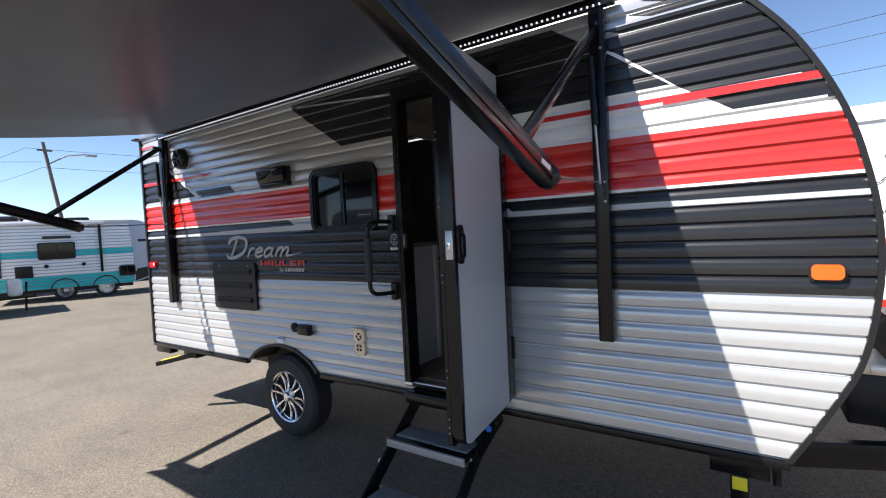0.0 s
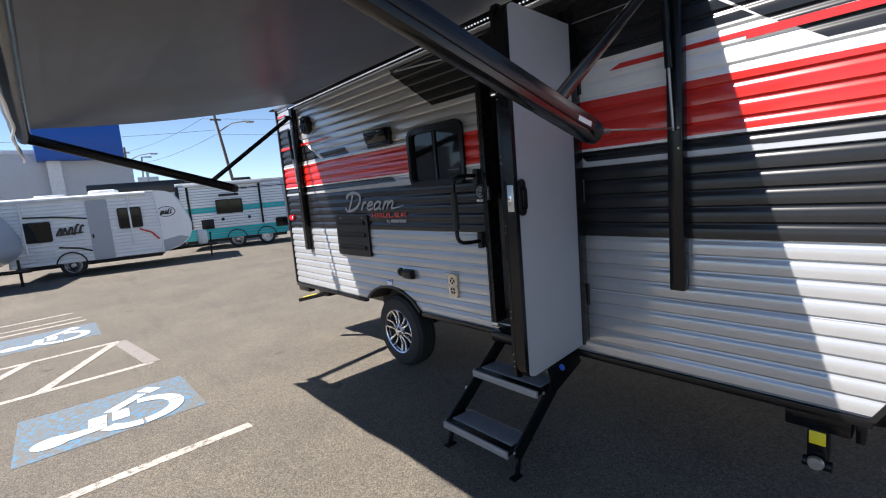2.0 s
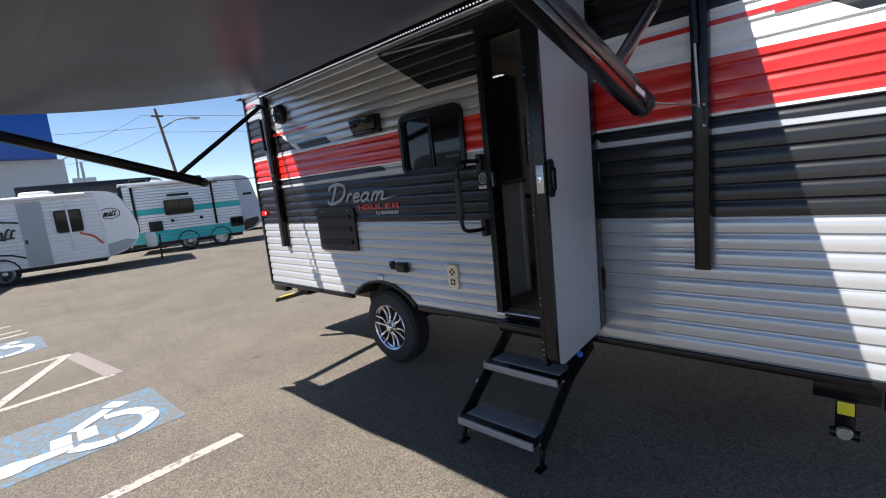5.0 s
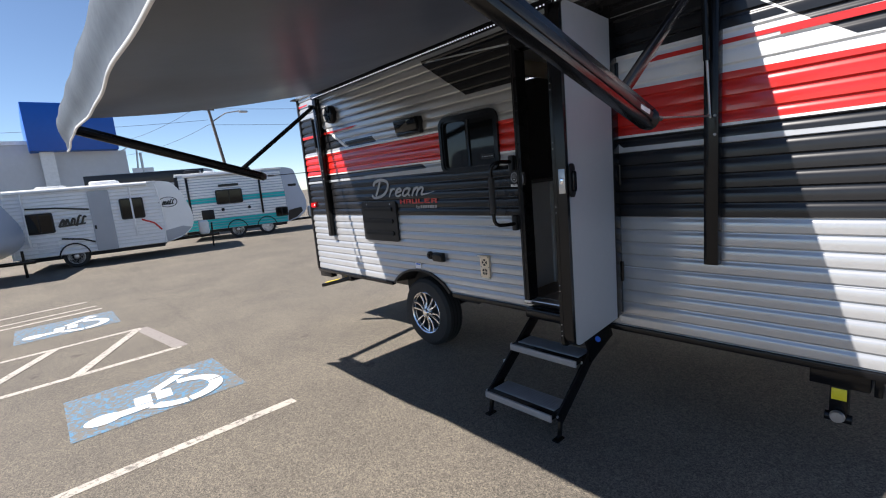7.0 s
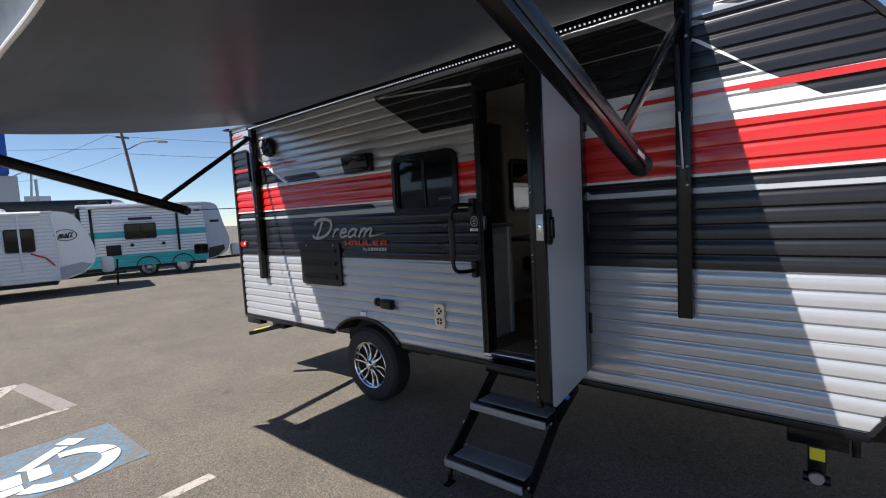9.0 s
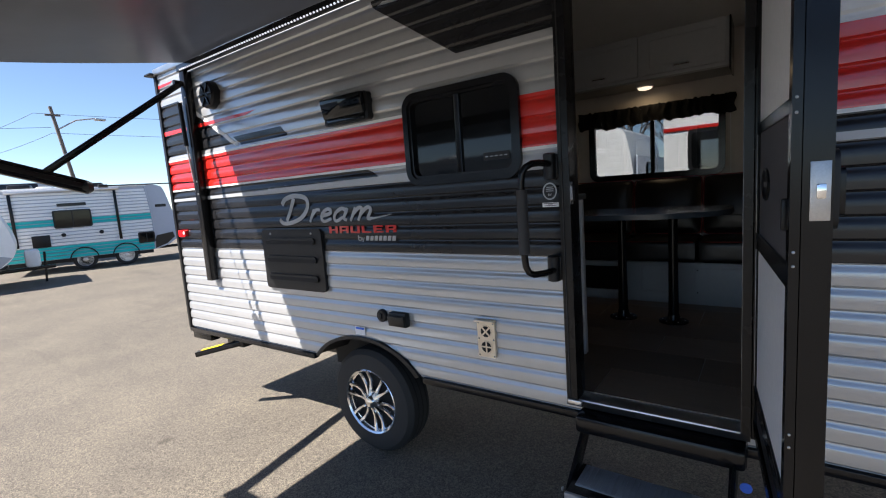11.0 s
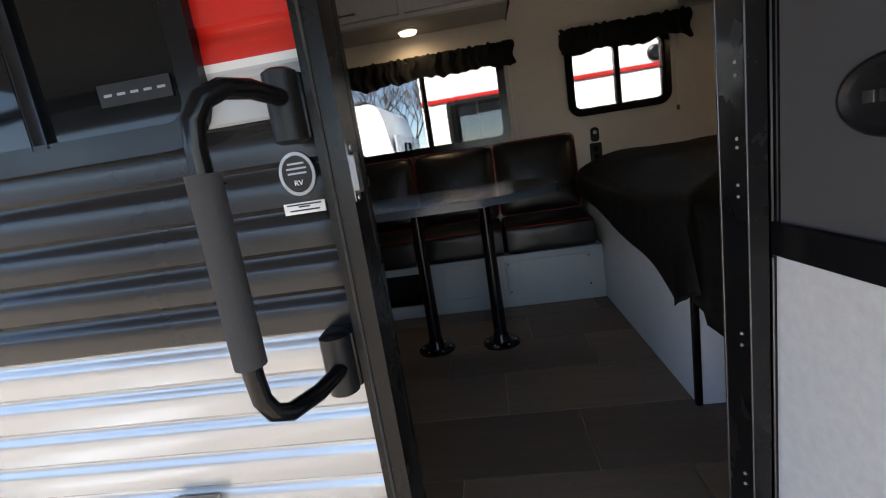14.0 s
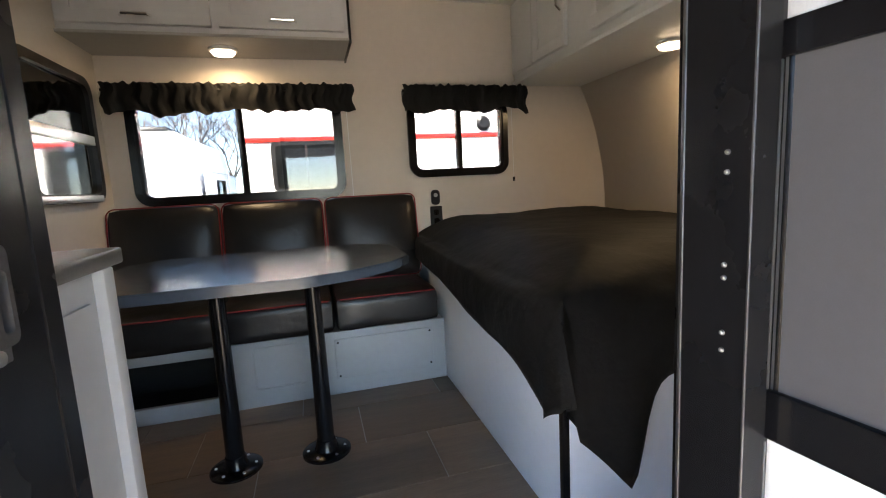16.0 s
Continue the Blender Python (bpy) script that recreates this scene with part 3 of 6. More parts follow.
# dark trim along the nose and the foot of the wall
def curve_bar(y0, y1, t0, t1, z0, z1, n=40):
    b = bmesh.new()
    rows = []
    for k in range(n + 1):
        z = z0 + (z1 - z0) * k / n
        d = front(min(z + 0.01, TOP)) - front(max(z - 0.01, BOTTOM))
        nrm = Vector((0.02, -d)).normalized()
        x = front(z)
        rows.append([b.verts.new((x + nrm.x * t, y, z + nrm.y * t)) for y, t in ((y0, t0), (y0, t1), (y1, t1), (y1, t0))])
    for p, q in zip(rows, rows[1:]):
        for j in range(4):
            b.faces.new((p[j], p[(j + 1) % 4], q[(j + 1) % 4], q[j]))
    b.faces.new(rows[0])
    b.faces.new(rows[-1][::-1])
    bmesh.ops.recalc_face_normals(b, faces=b.faces)
    return b


part("nose_trim", curve_bar(WY - 0.012, WY + 0.03, -0.012, 0.008, BOTTOM, TOP), BLACKPL, trailer, "black edge trim along the curved nose")
part("rear_trim", box(REAR - 0.012, REAR + 0.022, WY - 0.012, WY + 0.03, BOTTOM, TOP, 0.004), BLACKPL, trailer)
bm = box(REAR, -3.475, WY - 0.012, WY + 0.03, BOTTOM - 0.03, BOTTOM + 0.004, 0.003)
box(-2.585, front(BOTTOM), WY - 0.012, WY + 0.03, BOTTOM - 0.03, BOTTOM + 0.004, 0.003, bm)
part("skirt_trim", bm, BLACK, trailer, "black skirt trim")
part("rear_bumper", box(REAR - 0.05, REAR + 0.07, WY + 0.03, 4.46, 0.49, 0.59, 0.01), BLACK, trailer)
part("rear_corner_bracket", box(REAR, REAR + 0.26, WY + 0.02, WY + 0.10, 0.50, 0.57, 0.006), BLACK, trailer)
part("seam_strip", skin(lambda z: open_spans([(-1.02, front(z) - 0.03)], z), 0.974, 0.979, 0.0022), GREYLINE, trailer)

# shell: roof, nose, rear, far wall, floor pan, inner linings
FARY = 4.50
bm = bmesh.new()
prof = [(REAR, TOP + 0.04), (-1.0, TOP + 0.045), (-0.55, TOP + 0.02)] + [(front(z), z) for z in [2.655 - 0.03 * k for k in range(69)]]
va = [bm.verts.new((x, WY + 0.004, z)) for x, z in prof]
vb = [bm.verts.new((x, FARY, z)) for x, z in prof]
for k in range(len(prof) - 1):
    bm.faces.new((va[k], va[k + 1], vb[k + 1], vb[k]))
part("roof_and_nose", bm, SILVER, trailer, "silver curved roof and nose skin")
part("roof_edge_rail", box(REAR, -0.35, WY - 0.02, WY + 0.03, TOP, TOP + 0.05, 0.008), ALU, trailer, "aluminium roof edge rail")
part("rear_wall", box(REAR, REAR + 0.03, WY + 0.01, FARY, BOTTOM, TOP + 0.03), SILVER, trailer)
bm = box(REAR, 0.15, WY + 0.275, FARY, 0.58, 0.62)
box(REAR, -3.56, WY + 0.03, WY + 0.275, 0.58, 0.62, 0, bm)
box(-2.50, 0.15, WY + 0.03, WY + 0.275, 0.58, 0.62, 0, bm)
part("floor_pan", bm, UNDER, trailer)
# wheel well sheets are near-black: the shade inside the arch is their colour
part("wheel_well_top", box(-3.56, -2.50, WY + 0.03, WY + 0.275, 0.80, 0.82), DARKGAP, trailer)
for y in (2.62, 4.12):
    part("chassis_rail", box(REAR + 0.1, 0.25, y - 0.03, y + 0.03, 0.46, 0.58, 0.006), BLACK, trailer)
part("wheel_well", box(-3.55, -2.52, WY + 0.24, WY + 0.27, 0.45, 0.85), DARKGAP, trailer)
bm = bmesh.new()
arc = [(-3.03 + 0.45 * math.cos(a), 0.46 + 0.30 * math.sin(a)) for a in [math.pi * (0.148 + 0.704 * k / 24) for k in range(25)]]
for yy0, yy1, t in ((WY - 0.014, WY + 0.24, 0.0),):
    fr = [[bm.verts.new((-3.03 + (x + 3.03) * s, y, 0.46 + (z - 0.46) * s)) for x, z in arc] for y, s in ((yy0, 0.985), (yy0, 1.05), (yy0 + 0.014, 1.05), (yy1, 0.985))]
    for p, q in zip(fr, fr[1:]):
        for k in range(24):
            bm.faces.new((p[k], p[k + 1], q[k + 1], q[k]))
part("wheel_arch", bm, BLACKPL, trailer, "black plastic wheel arch flare")


# ---- doorway, door and outside fittings of the trailer ----
bm = ring([(-1.770, 2.48), (-1.112, 2.48), (-1.112, 0.645), (-1.770, 0.645)], [(-1.725, 2.40), (-1.14, 2.40), (-1.14, 0.665), (-1.725, 0.665)], WY - 0.038, WY + 0.045)
bm = box(-1.112, -1.062, WY - 0.014, WY + 0.02, 0.645, 2.48, 0.003, bm)
box(-1.130, -1.105, WY + 0.040, WY + 0.062, 0.68, 2.40, 0, bm)
box(-1.755, -1.724, WY + 0.040, WY + 0.062, 0.68, 2.40, 0, bm)
part("door_frame", bm, FRAMEBLK, trailer, "black door frame", None)
part("door_sill", box(-1.725, -1.14, WY - 0.03, WY + 0.05, 0.645, 0.672, 0.004), ALU, trailer, "aluminium door sill")
part("sill_clip", box(-1.765, -1.705, WY - 0.048, WY - 0.036, 0.652, 0.672, 0.003), ALU, trailer)
strike = part("strike_plate", box(-1.7255, -1.7215, WY - 0.0375, WY - 0.008, 1.503, 1.594, 0.0015), DARKSTEEL, trailer, "steel door strike plate")
bm = turn(ring(round_rect(0, 0, 0.026, 0.064, 0.007), round_rect(0.003, -0.004, 0.011, 0.040, 0.004), 0.0, 0.008), pose(-1.714, WY - 0.024, 1.5485, 0, 0, 90))
part("strike_loop", bm, DARKSTEEL, strike, "raised steel loop", None)
part("strike_slot", box(-1.7213, -1.7207, WY - 0.030, WY - 0.015, 1.524, 1.566), DARKGAP, strike)
for z in (1.509, 1.588):
    part("screw", turn(lathe([(-0.003, 0.003), (-0.002, 0.005), (0, 0.0055)], 10, (0, 0, 0)), pose(-1.7215, WY - 0.023, z, 0, 0, 90)), STEEL, strike)
# thin metal edges of the jambs
part("jamb_edge", box(-1.1415, -1.1385, WY + 0.041, WY + 0.046, 0.68, 2.40, 0.001), DARKSTEEL, trailer, "aluminium inner edge of the door jamb")
part("jamb_edge", box(-1.1412, -1.1392, WY - 0.0395, WY - 0.037, 0.68, 2.40, 0.0005), DARKSTEEL, trailer)
part("jamb_seal", box(-1.758, -1.752, WY - 0.042, WY - 0.037, 0.66, 2.44, 0.002), RUBBER, trailer)

HINGE = Vector((-1.064, WY - 0.004, 0.0))
SWING = Matrix.Translation(HINGE) @ Matrix.Rotation(radians(96), 4, "Z") @ Matrix.Translation(-HINGE)
DX0, DX1, DZ0, DZ1 = -1.725, -1.072, 0.675, 2.385


def door_outline(inset, r):
    w, h = DX1 - DX0 - 2 * inset, DZ1 - DZ0 - 2 * inset
    return round_rect((DX0 + DX1) / 2, (DZ0 + DZ1) / 2, w, h, r)


def door_part(name, b, material, label="", smooth=35):
    return part(name, turn(b, SWING), material, trailer_door, label, smooth)


trailer_door = part("entry_door", turn(slab([(max(DX0 + 0.028, min(x, DX1 - 0.085)), z) for x, z in door_outline(0.004, 0.075)], WY - 0.036, WY + 0.010), SWING), DOORSKIN, trailer, "open pale grey entry door with black edges")
door_part("door_edge", ring(door_outline(0.0, 0.078), door_outline(0.030, 0.050), WY - 0.033, WY + 0.018), BLACK, "black door edge")
bm = box(DX1 - 0.086, DX1 + 0.002, WY - 0.039, WY - 0.030, DZ0 + 0.01, DZ1 - 0.01, 0.002)
door_part("hinge_strip", bm, BLACK, "black hinge strip down the door")
for z in (0.95, 1.53, 2.10):
    door_part("hinge_knuckle", tube([(DX1 + 0.002, WY - 0.040, z - 0.06), (DX1 + 0.002, WY - 0.040, z + 0.06)], 0.008, 10), BLACK)
# screen door folded against the inner face
bm = ring(door_outline(0.0, 0.035), round_rect((DX0 + 0.036 + DX1 - 0.014) / 2, (DZ0 + DZ1) / 2, DX1 - DX0 - 0.05, DZ1 - DZ0 - 0.072, 0.02), WY + 0.020, WY + 0.038)
for za, zb in ((1.33, 1.382), (1.702, 1.735), (0.80, 0.85)):
    box(DX0 + 0.03, DX1 - 0.012, WY + 0.021, WY + 0.037, za, zb, 0.003, bm)
door_part("screen_door_frame", bm, BLACK, "black screen door frame", None)
for za, zb in ((1.384, 1.700), (0.852, 1.328)):
    door_part("screen_bead", box(DX1 - 0.017, DX1 - 0.014, WY + 0.0365, WY + 0.0395, za, zb, 0.0008), DARKSTEEL, "thin aluminium bead")
door_part("screen_mesh", box(DX0 + 0.035, DX1 - 0.012, WY + 0.026, WY + 0.030, 1.38, 1.71), SCREEN, "grey insect screen")
door_part("perforated_panel", box(DX0 + 0.035, DX1 - 0.012, WY + 0.025, WY + 0.031, 0.85, 1.335), PERF, "white perforated lower screen panel")
door_part("top_panel", box(DX0 + 0.035, DX1 - 0.012, WY + 0.025, WY + 0.031, 1.73, 2.34), PERF)
door_part("kick_panel", box(DX0 + 0.035, DX1 - 0.035, WY + 0.025, WY + 0.031, 0.72, 0.805), BLACKPL, "black kick panel")
bm = lathe([(0.0, 0.074), (0.006, 0.074), (0.008, 0.068), (0.004, 0.062), (0.002, 0.058), (0.002, 0.02)], 28, (-1.265, WY + 0.029, 1.545))
for v in bm.verts:
    v.co.z = 1.545 + (v.co.z - 1.545) * 0.62
emblem = door_part("door_emblem", bm, BLACKPL, "raised black oval emblem")
for k in range(4):
    part("emblem_bar", turn(box(-1.302 + 0.021 * k, -1.287 + 0.021 * k, WY + 0.030, WY + 0.0335, 1.538, 1.552, 0.001), SWING), DARKSTEEL, emblem)
door_part("screen_latch", box(DX0 + 0.052, DX0 + 0.070, WY + 0.031, WY + 0.046, 1.455, 1.525, 0.004), BLACKPL, "small black screen latch")
bm = slab(round_rect(DX0 + 0.045, 1.54, 0.052, 0.165, 0.024), WY - 0.046, WY - 0.035)
latch = door_part("door_latch", bm, BLACKPL, "black door latch")
part("paddle", turn(slab(round_rect(DX0 + 0.047, 1.535, 0.030, 0.10, 0.014), WY - 0.058, WY - 0.045), SWING), BLACK, latch)
door_part("latch_bolt", box(DX0 - 0.010, DX0 - 0.003, WY - 0.020, WY - 0.004, 1.525, 1.555, 0.002), CHROME, "chrome latch bolt")
door_part("latch_plate", box(DX0 - 0.004, DX0, WY - 0.028, WY + 0.006, 1.48, 1.60, 0.001), STEEL, "steel latch plate")
for z in (0.74, 0.765, 0.80, 0.98, 1.01, 1.385, 1.415, 1.70, 1.73, 1.98, 2.01):
    door_part("rivet", turn(lathe([(-0.003, 0.0012), (-0.0022, 0.0028), (0.0, 0.0033)], 10, (0, 0, 0)), pose(DX0, WY + 0.030, z, 0, 0, -90)), STEEL)
bm = bmesh.new()
bmesh.ops.create_cone(bm, cap_ends=True, segments=8, radius1=0.008, radius2=0.008, depth=DZ1 - DZ0 - 0.1, matrix=Matrix.Translation((-1.088, WY - 0.034, (DZ0 + DZ1) / 2)))
part("hinge_pin", bm, BLACK, trailer)
for z in (0.92, 0.94, 1.18, 1.20, 1.424, 1.442, 1.498, 1.511, 1.601, 1.620, 1.90, 1.92):
    part("rivet", turn(lathe([(-0.003, 0.0012), (-0.0022, 0.0024), (0.0, 0.0029)], 10, (0, 0, 0)), pose(-1.140, WY - 0.012, z, 0, 0, -90)), STEEL, trailer)

# slider window beside the door
def trailer_window(x0, x1, z0, z1, y, out, parent, name="window", mid=True, glass=None, rad=0.075):
    """A framed slider window in a wall along x. out: -1 for a face towards -y."""
    cx, cz, w, h = (x0 + x1) / 2, (z0 + z1) / 2, x1 - x0, z1 - z0
    wn = part(name, ring(round_rect(cx, cz, w, h, rad), round_rect(cx, cz, w - 0.06, h - 0.06, rad - 0.028), y, y + out * 0.022), BLACK, parent, "black rounded slider window frame")
    part("inner_frame", ring(round_rect(cx, cz, w - 0.058, h - 0.058, rad - 0.028), round_rect(cx, cz, w - 0.09, h - 0.09, rad - 0.04), y - out * 0.02, y + out * 0.012), BLACK, wn)
    part("pane", box(x0 + 0.045, cx, y - out * 0.012, y - out * 0.008, z0 + 0.045, z1 - 0.045), glass or TINT, wn, "dark tinted glass pane")
    part("pane", box(cx, x1 - 0.045, y + out * 0.002, y - out * 0.002, z0 + 0.045, z1 - 0.045), glass or TINT, wn, "dark tinted glass pane")
    part("mullion", box(cx - 0.015, cx + 0.015, y - out * 0.016, y + out * 0.010, z0 + 0.04, z1 - 0.04, 0.003), BLACK, wn)
    return wn


win = trailer_window(-2.572, -1.940, 1.628, 2.075, WY, -1, trailer)
bm = box(-2.13, -2.00, WY - 0.006, WY - 0.004, 1.715, 1.75)
part("sticker", bm, BLACKPL, win, "small dark sticker with pale edge")
for k in range(5):
    part("sticker_bar", box(-2.12 + 0.024 * k, -2.106 + 0.024 * k, WY - 0.0068, WY - 0.006, 1.730, 1.734), MARKGREY, win)

# grab handle
bm = tube([(-1.795, WY - 0.02, 1.669), (-1.797, WY - 0.080, 1.672), (-1.802, WY - 0.150, 1.675), (-1.815, WY - 0.195, 1.672), (-1.832, WY - 0.214, 1.660), (-1.845, WY - 0.220, 1.638), (-1.850, WY - 0.220, 1.605), (-1.850, WY - 0.220, 1.310), (-1.847, WY - 0.219, 1.275), (-1.838, WY - 0.213, 1.252), (-1.825, WY - 0.195, 1.240), (-1.805, WY - 0.140, 1.236), (-1.795, WY - 0.080, 1.236), (-1.795, WY - 0.02, 1.236)], 0.0135, 12)
handle = part("grab_handle", bm, BLACK, trailer, "black tubular folding grab handle")
part("foam_grip", tube([(-1.850, WY - 0.220, 1.325), (-1.850, WY - 0.220, 1.575)], 0.021, 14), FOAM, handle, "grey foam grip")
for z in (1.660, 1.240):
    bm = lathe([(-0.055, 0.018), (-0.05, 0.026), (0.05, 0.026), (0.055, 0.018)], 14, (-1.80, WY - 0.05, z), "z")
    box(-1.83, -1.77, WY - 0.045, WY - 0.0, z - 0.05, z + 0.05, 0.006, bm)
    part("handle_bracket", bm, BLACKPL, handle)

# round inspection seal and label
seal = part("inspection_seal", lathe([(-0.0032, 0.032), (0.0, 0.032)], 28, (-1.823, WY - 0.0005, 1.56)), BLACKPL, trailer, "round black and white inspection seal")
for v in seal.data.vertices:
    v.co.z = (v.co.z - (1.56 - ORIGIN[seal].z)) * 1.18 + 1.56 - ORIGIN[seal].z
part("seal_ring", ring([(-1.823 + 0.031 * math.cos(a), 1.56 + 0.036 * math.sin(a)) for a in [k * math.pi / 16 for k in range(32)]], [(-1.823 + 0.026 * math.cos(a), 1.56 + 0.0305 * math.sin(a)) for a in [k * math.pi / 16 for k in range(32)]], WY - 0.0052, WY - 0.003), MARKGREY, seal)
for z, w in ((1.577, 0.014), (1.569, 0.017), (1.561, 0.016)):
    part("seal_bar", box(-1.823 - w, -1.823 + w, WY - 0.005, WY - 0.003, z - 0.0015, z + 0.0015), MARKGREY, seal)
words("RV", 0.013, pose(-1.831, WY - 0.0045, 1.541, 90), LABELW, seal, "seal_letters")
part("notice_label", box(-1.858, -1.786, WY - 0.005, WY - 0.001, 1.494, 1.513, 0.0005), LABELW, trailer, "white paper notice label")
for z, w in ((1.5095, 0.030), (1.5060, 0.010), (1.5000, 0.026)):
    part("notice_bar", box(-1.822 - w, -1.822 + w, WY - 0.0056, WY - 0.0048, z - 0.0012, z + 0.0012), BLACKPL, trailer)

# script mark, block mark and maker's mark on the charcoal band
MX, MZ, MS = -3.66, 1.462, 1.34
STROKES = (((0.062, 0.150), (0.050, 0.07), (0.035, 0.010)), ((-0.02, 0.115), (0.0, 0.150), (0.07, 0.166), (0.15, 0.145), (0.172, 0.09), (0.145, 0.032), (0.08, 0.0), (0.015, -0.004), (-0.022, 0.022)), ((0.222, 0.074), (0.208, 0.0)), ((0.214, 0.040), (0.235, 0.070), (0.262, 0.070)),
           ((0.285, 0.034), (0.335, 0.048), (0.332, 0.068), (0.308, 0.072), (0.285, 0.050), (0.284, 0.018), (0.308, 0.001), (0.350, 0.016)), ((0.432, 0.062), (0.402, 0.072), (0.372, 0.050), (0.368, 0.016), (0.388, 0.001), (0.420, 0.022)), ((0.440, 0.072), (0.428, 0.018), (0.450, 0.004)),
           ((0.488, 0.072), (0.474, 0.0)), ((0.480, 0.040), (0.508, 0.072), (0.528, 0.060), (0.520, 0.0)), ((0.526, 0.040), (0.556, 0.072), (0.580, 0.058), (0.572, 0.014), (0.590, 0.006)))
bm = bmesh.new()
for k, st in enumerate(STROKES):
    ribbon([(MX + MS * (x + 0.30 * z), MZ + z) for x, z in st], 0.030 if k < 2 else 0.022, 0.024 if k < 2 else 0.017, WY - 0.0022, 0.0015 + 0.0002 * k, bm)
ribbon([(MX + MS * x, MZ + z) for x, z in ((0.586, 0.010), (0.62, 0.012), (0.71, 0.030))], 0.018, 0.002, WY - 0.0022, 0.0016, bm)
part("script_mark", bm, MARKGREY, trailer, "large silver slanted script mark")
for k in range(6):
    x = -3.215 + 0.0905 * k
    z0, z1 = 1.390 + 0.0006 * k, 1.432
    bm = bmesh.new()
    for a, b, c, d in {0: ((0, 0.02, 0, 1), (0.055, 0.075, 0, 1), (0.02, 0.055, 0.4, 0.6)), 1: ((0, 0.02, 0, 1), (0.055, 0.075, 0, 1), (0.02, 0.055, 0.78, 1), (0.02, 0.055, 0.3, 0.5)), 2: ((0, 0.02, 0, 1), (0.055, 0.075, 0, 1), (0.02, 0.055, 0, 0.22)), 3: ((0, 0.02, 0, 1), (0.02, 0.072, 0, 0.22)), 4: ((0, 0.02, 0, 1), (0.02, 0.072, 0, 0.22), (0.02, 0.072, 0.78, 1), (0.02, 0.06, 0.4, 0.6)), 5: ((0, 0.02, 0, 1), (0.055, 0.075, 0.5, 1), (0.02, 0.055, 0.78, 1), (0.02, 0.06, 0.35, 0.55), (0.052, 0.075, 0, 0.38))}[k]:
        box(x + a, x + b, WY - 0.0042, WY - 0.0018, z0 + c * (z1 - z0), z0 + d * (z1 - z0), 0, bm)
    part("block_mark", bm, RED, trailer, "red squared block mark" if k == 0 else "", None)
mark = part("maker_mark", ribbon([(-2.975, 1.378), (-2.975, 1.352), (-2.957, 1.350), (-2.957, 1.365), (-2.972, 1.366)], 0.006, 0.006, WY - 0.002, 0.001), MARKGREY, trailer, "pale slanted maker's mark", None)
part("mark_stroke", ribbon([(-2.948, 1.366), (-2.942, 1.350), (-2.930, 1.366), (-2.945, 1.338)], 0.006, 0.006, WY - 0.002, 0.0012), MARKGREY, mark, "", None)
for k in range(7):
    bm = slab([(-2.918 + 0.0325 * k + dx, z) for dx, z in ((0.0, 1.348), (0.023, 1.348), (0.029, 1.374), (0.006, 1.374))], WY - 0.0045, WY - 0.0018)
    part("mark_bar", bm, MARKGREY, mark, "", None)

# louvred fridge vent
bm = slab(round_rect(-3.58, 1.222, 0.60, 0.395, 0.03), WY - 0.018, WY + 0.005)
vent = part("louvre_vent", bm, BLACKPL, trailer, "dark grey plastic louvred appliance vent")
for z in (1.343, 1.225, 1.105):
    part("louvre", slab(round_rect(-3.585, z, 0.50, 0.042, 0.02), WY - 0.030, WY - 0.017), BLACKPL, vent)
    part("louvre_slot", slab(round_rect(-3.585, z - 0.006, 0.48, 0.024, 0.011), WY - 0.0312, WY - 0.017), DARKGAP, vent)
for x in (-3.78, -3.37):
    part("screw", lathe([(-0.004, 0.006), (0, 0.008)], 10, (x, WY - 0.018, 1.392)), STEEL, vent)

# inlet plug, socket box, furnace vent
part("water_inlet", lathe([(-0.02, 0.030), (-0.014, 0.036), (0.004, 0.038)], 20, (-2.843, WY, 0.922)), BLACKPL, trailer, "round black inlet cap")
part("socket_box", box(-2.775, -2.65, WY - 0.035, WY + 0.006, 0.875, 0.955, 0.010), BLACKPL, trailer, "black outdoor socket cover")
part("inlet_lug", box(-2.853, -2.833, WY - 0.030, WY - 0.018, 0.905, 0.940, 0.004), BLACKPL, trailer)
part("socket_lid", turn(box(-0.058, 0.058, -0.010, 0.004, -0.030, 0.030, 0.005), pose(-2.712, WY - 0.037, 0.912, 8)), BLACKPL, trailer)
part("notice_sticker", box(-3.075, -2.995, WY - 0.004, WY - 0.0015, 0.785, 0.835), LABELW, trailer, "small white and blue sticker")
part("sticker_band", box(-3.07, -3.0, WY - 0.0052, WY - 0.004, 0.818, 0.831), BLUEST, trailer)
fv = part("furnace_vent", slab(round_rect(-2.17, 0.873, 0.095, 0.178, 0.008), WY - 0.014, WY + 0.006), BRASSY, trailer, "pale metal furnace vent with two round grilles")
for z in (0.912, 0.836):
    part("vent_hole", lathe([(-0.0165, 0.028), (-0.013, 0.028)], 20, (-2.17, WY, z)), DARKGAP, fv)
    part("vent_ring", ring([(-2.17 + 0.032 * math.cos(a), z + 0.032 * math.sin(a)) for a in [k * math.pi / 10 for k in range(20)]], [(-2.17 + 0.026 * math.cos(a), z + 0.026 * math.sin(a)) for a in [k * math.pi / 10 for k in range(20)]], WY - 0.0165, WY - 0.013), BRASSY, fv)
    for r in (0, 90):
        bm = box(-0.028, 0.028, -0.002, 0.002, -0.004, 0.004)
        turn(bm, pose(-2.17, WY - 0.0155, z, 0, (45 if z > 0.87 else 0) + r, 0))
        part("vent_bar", bm, BRASSY, fv)

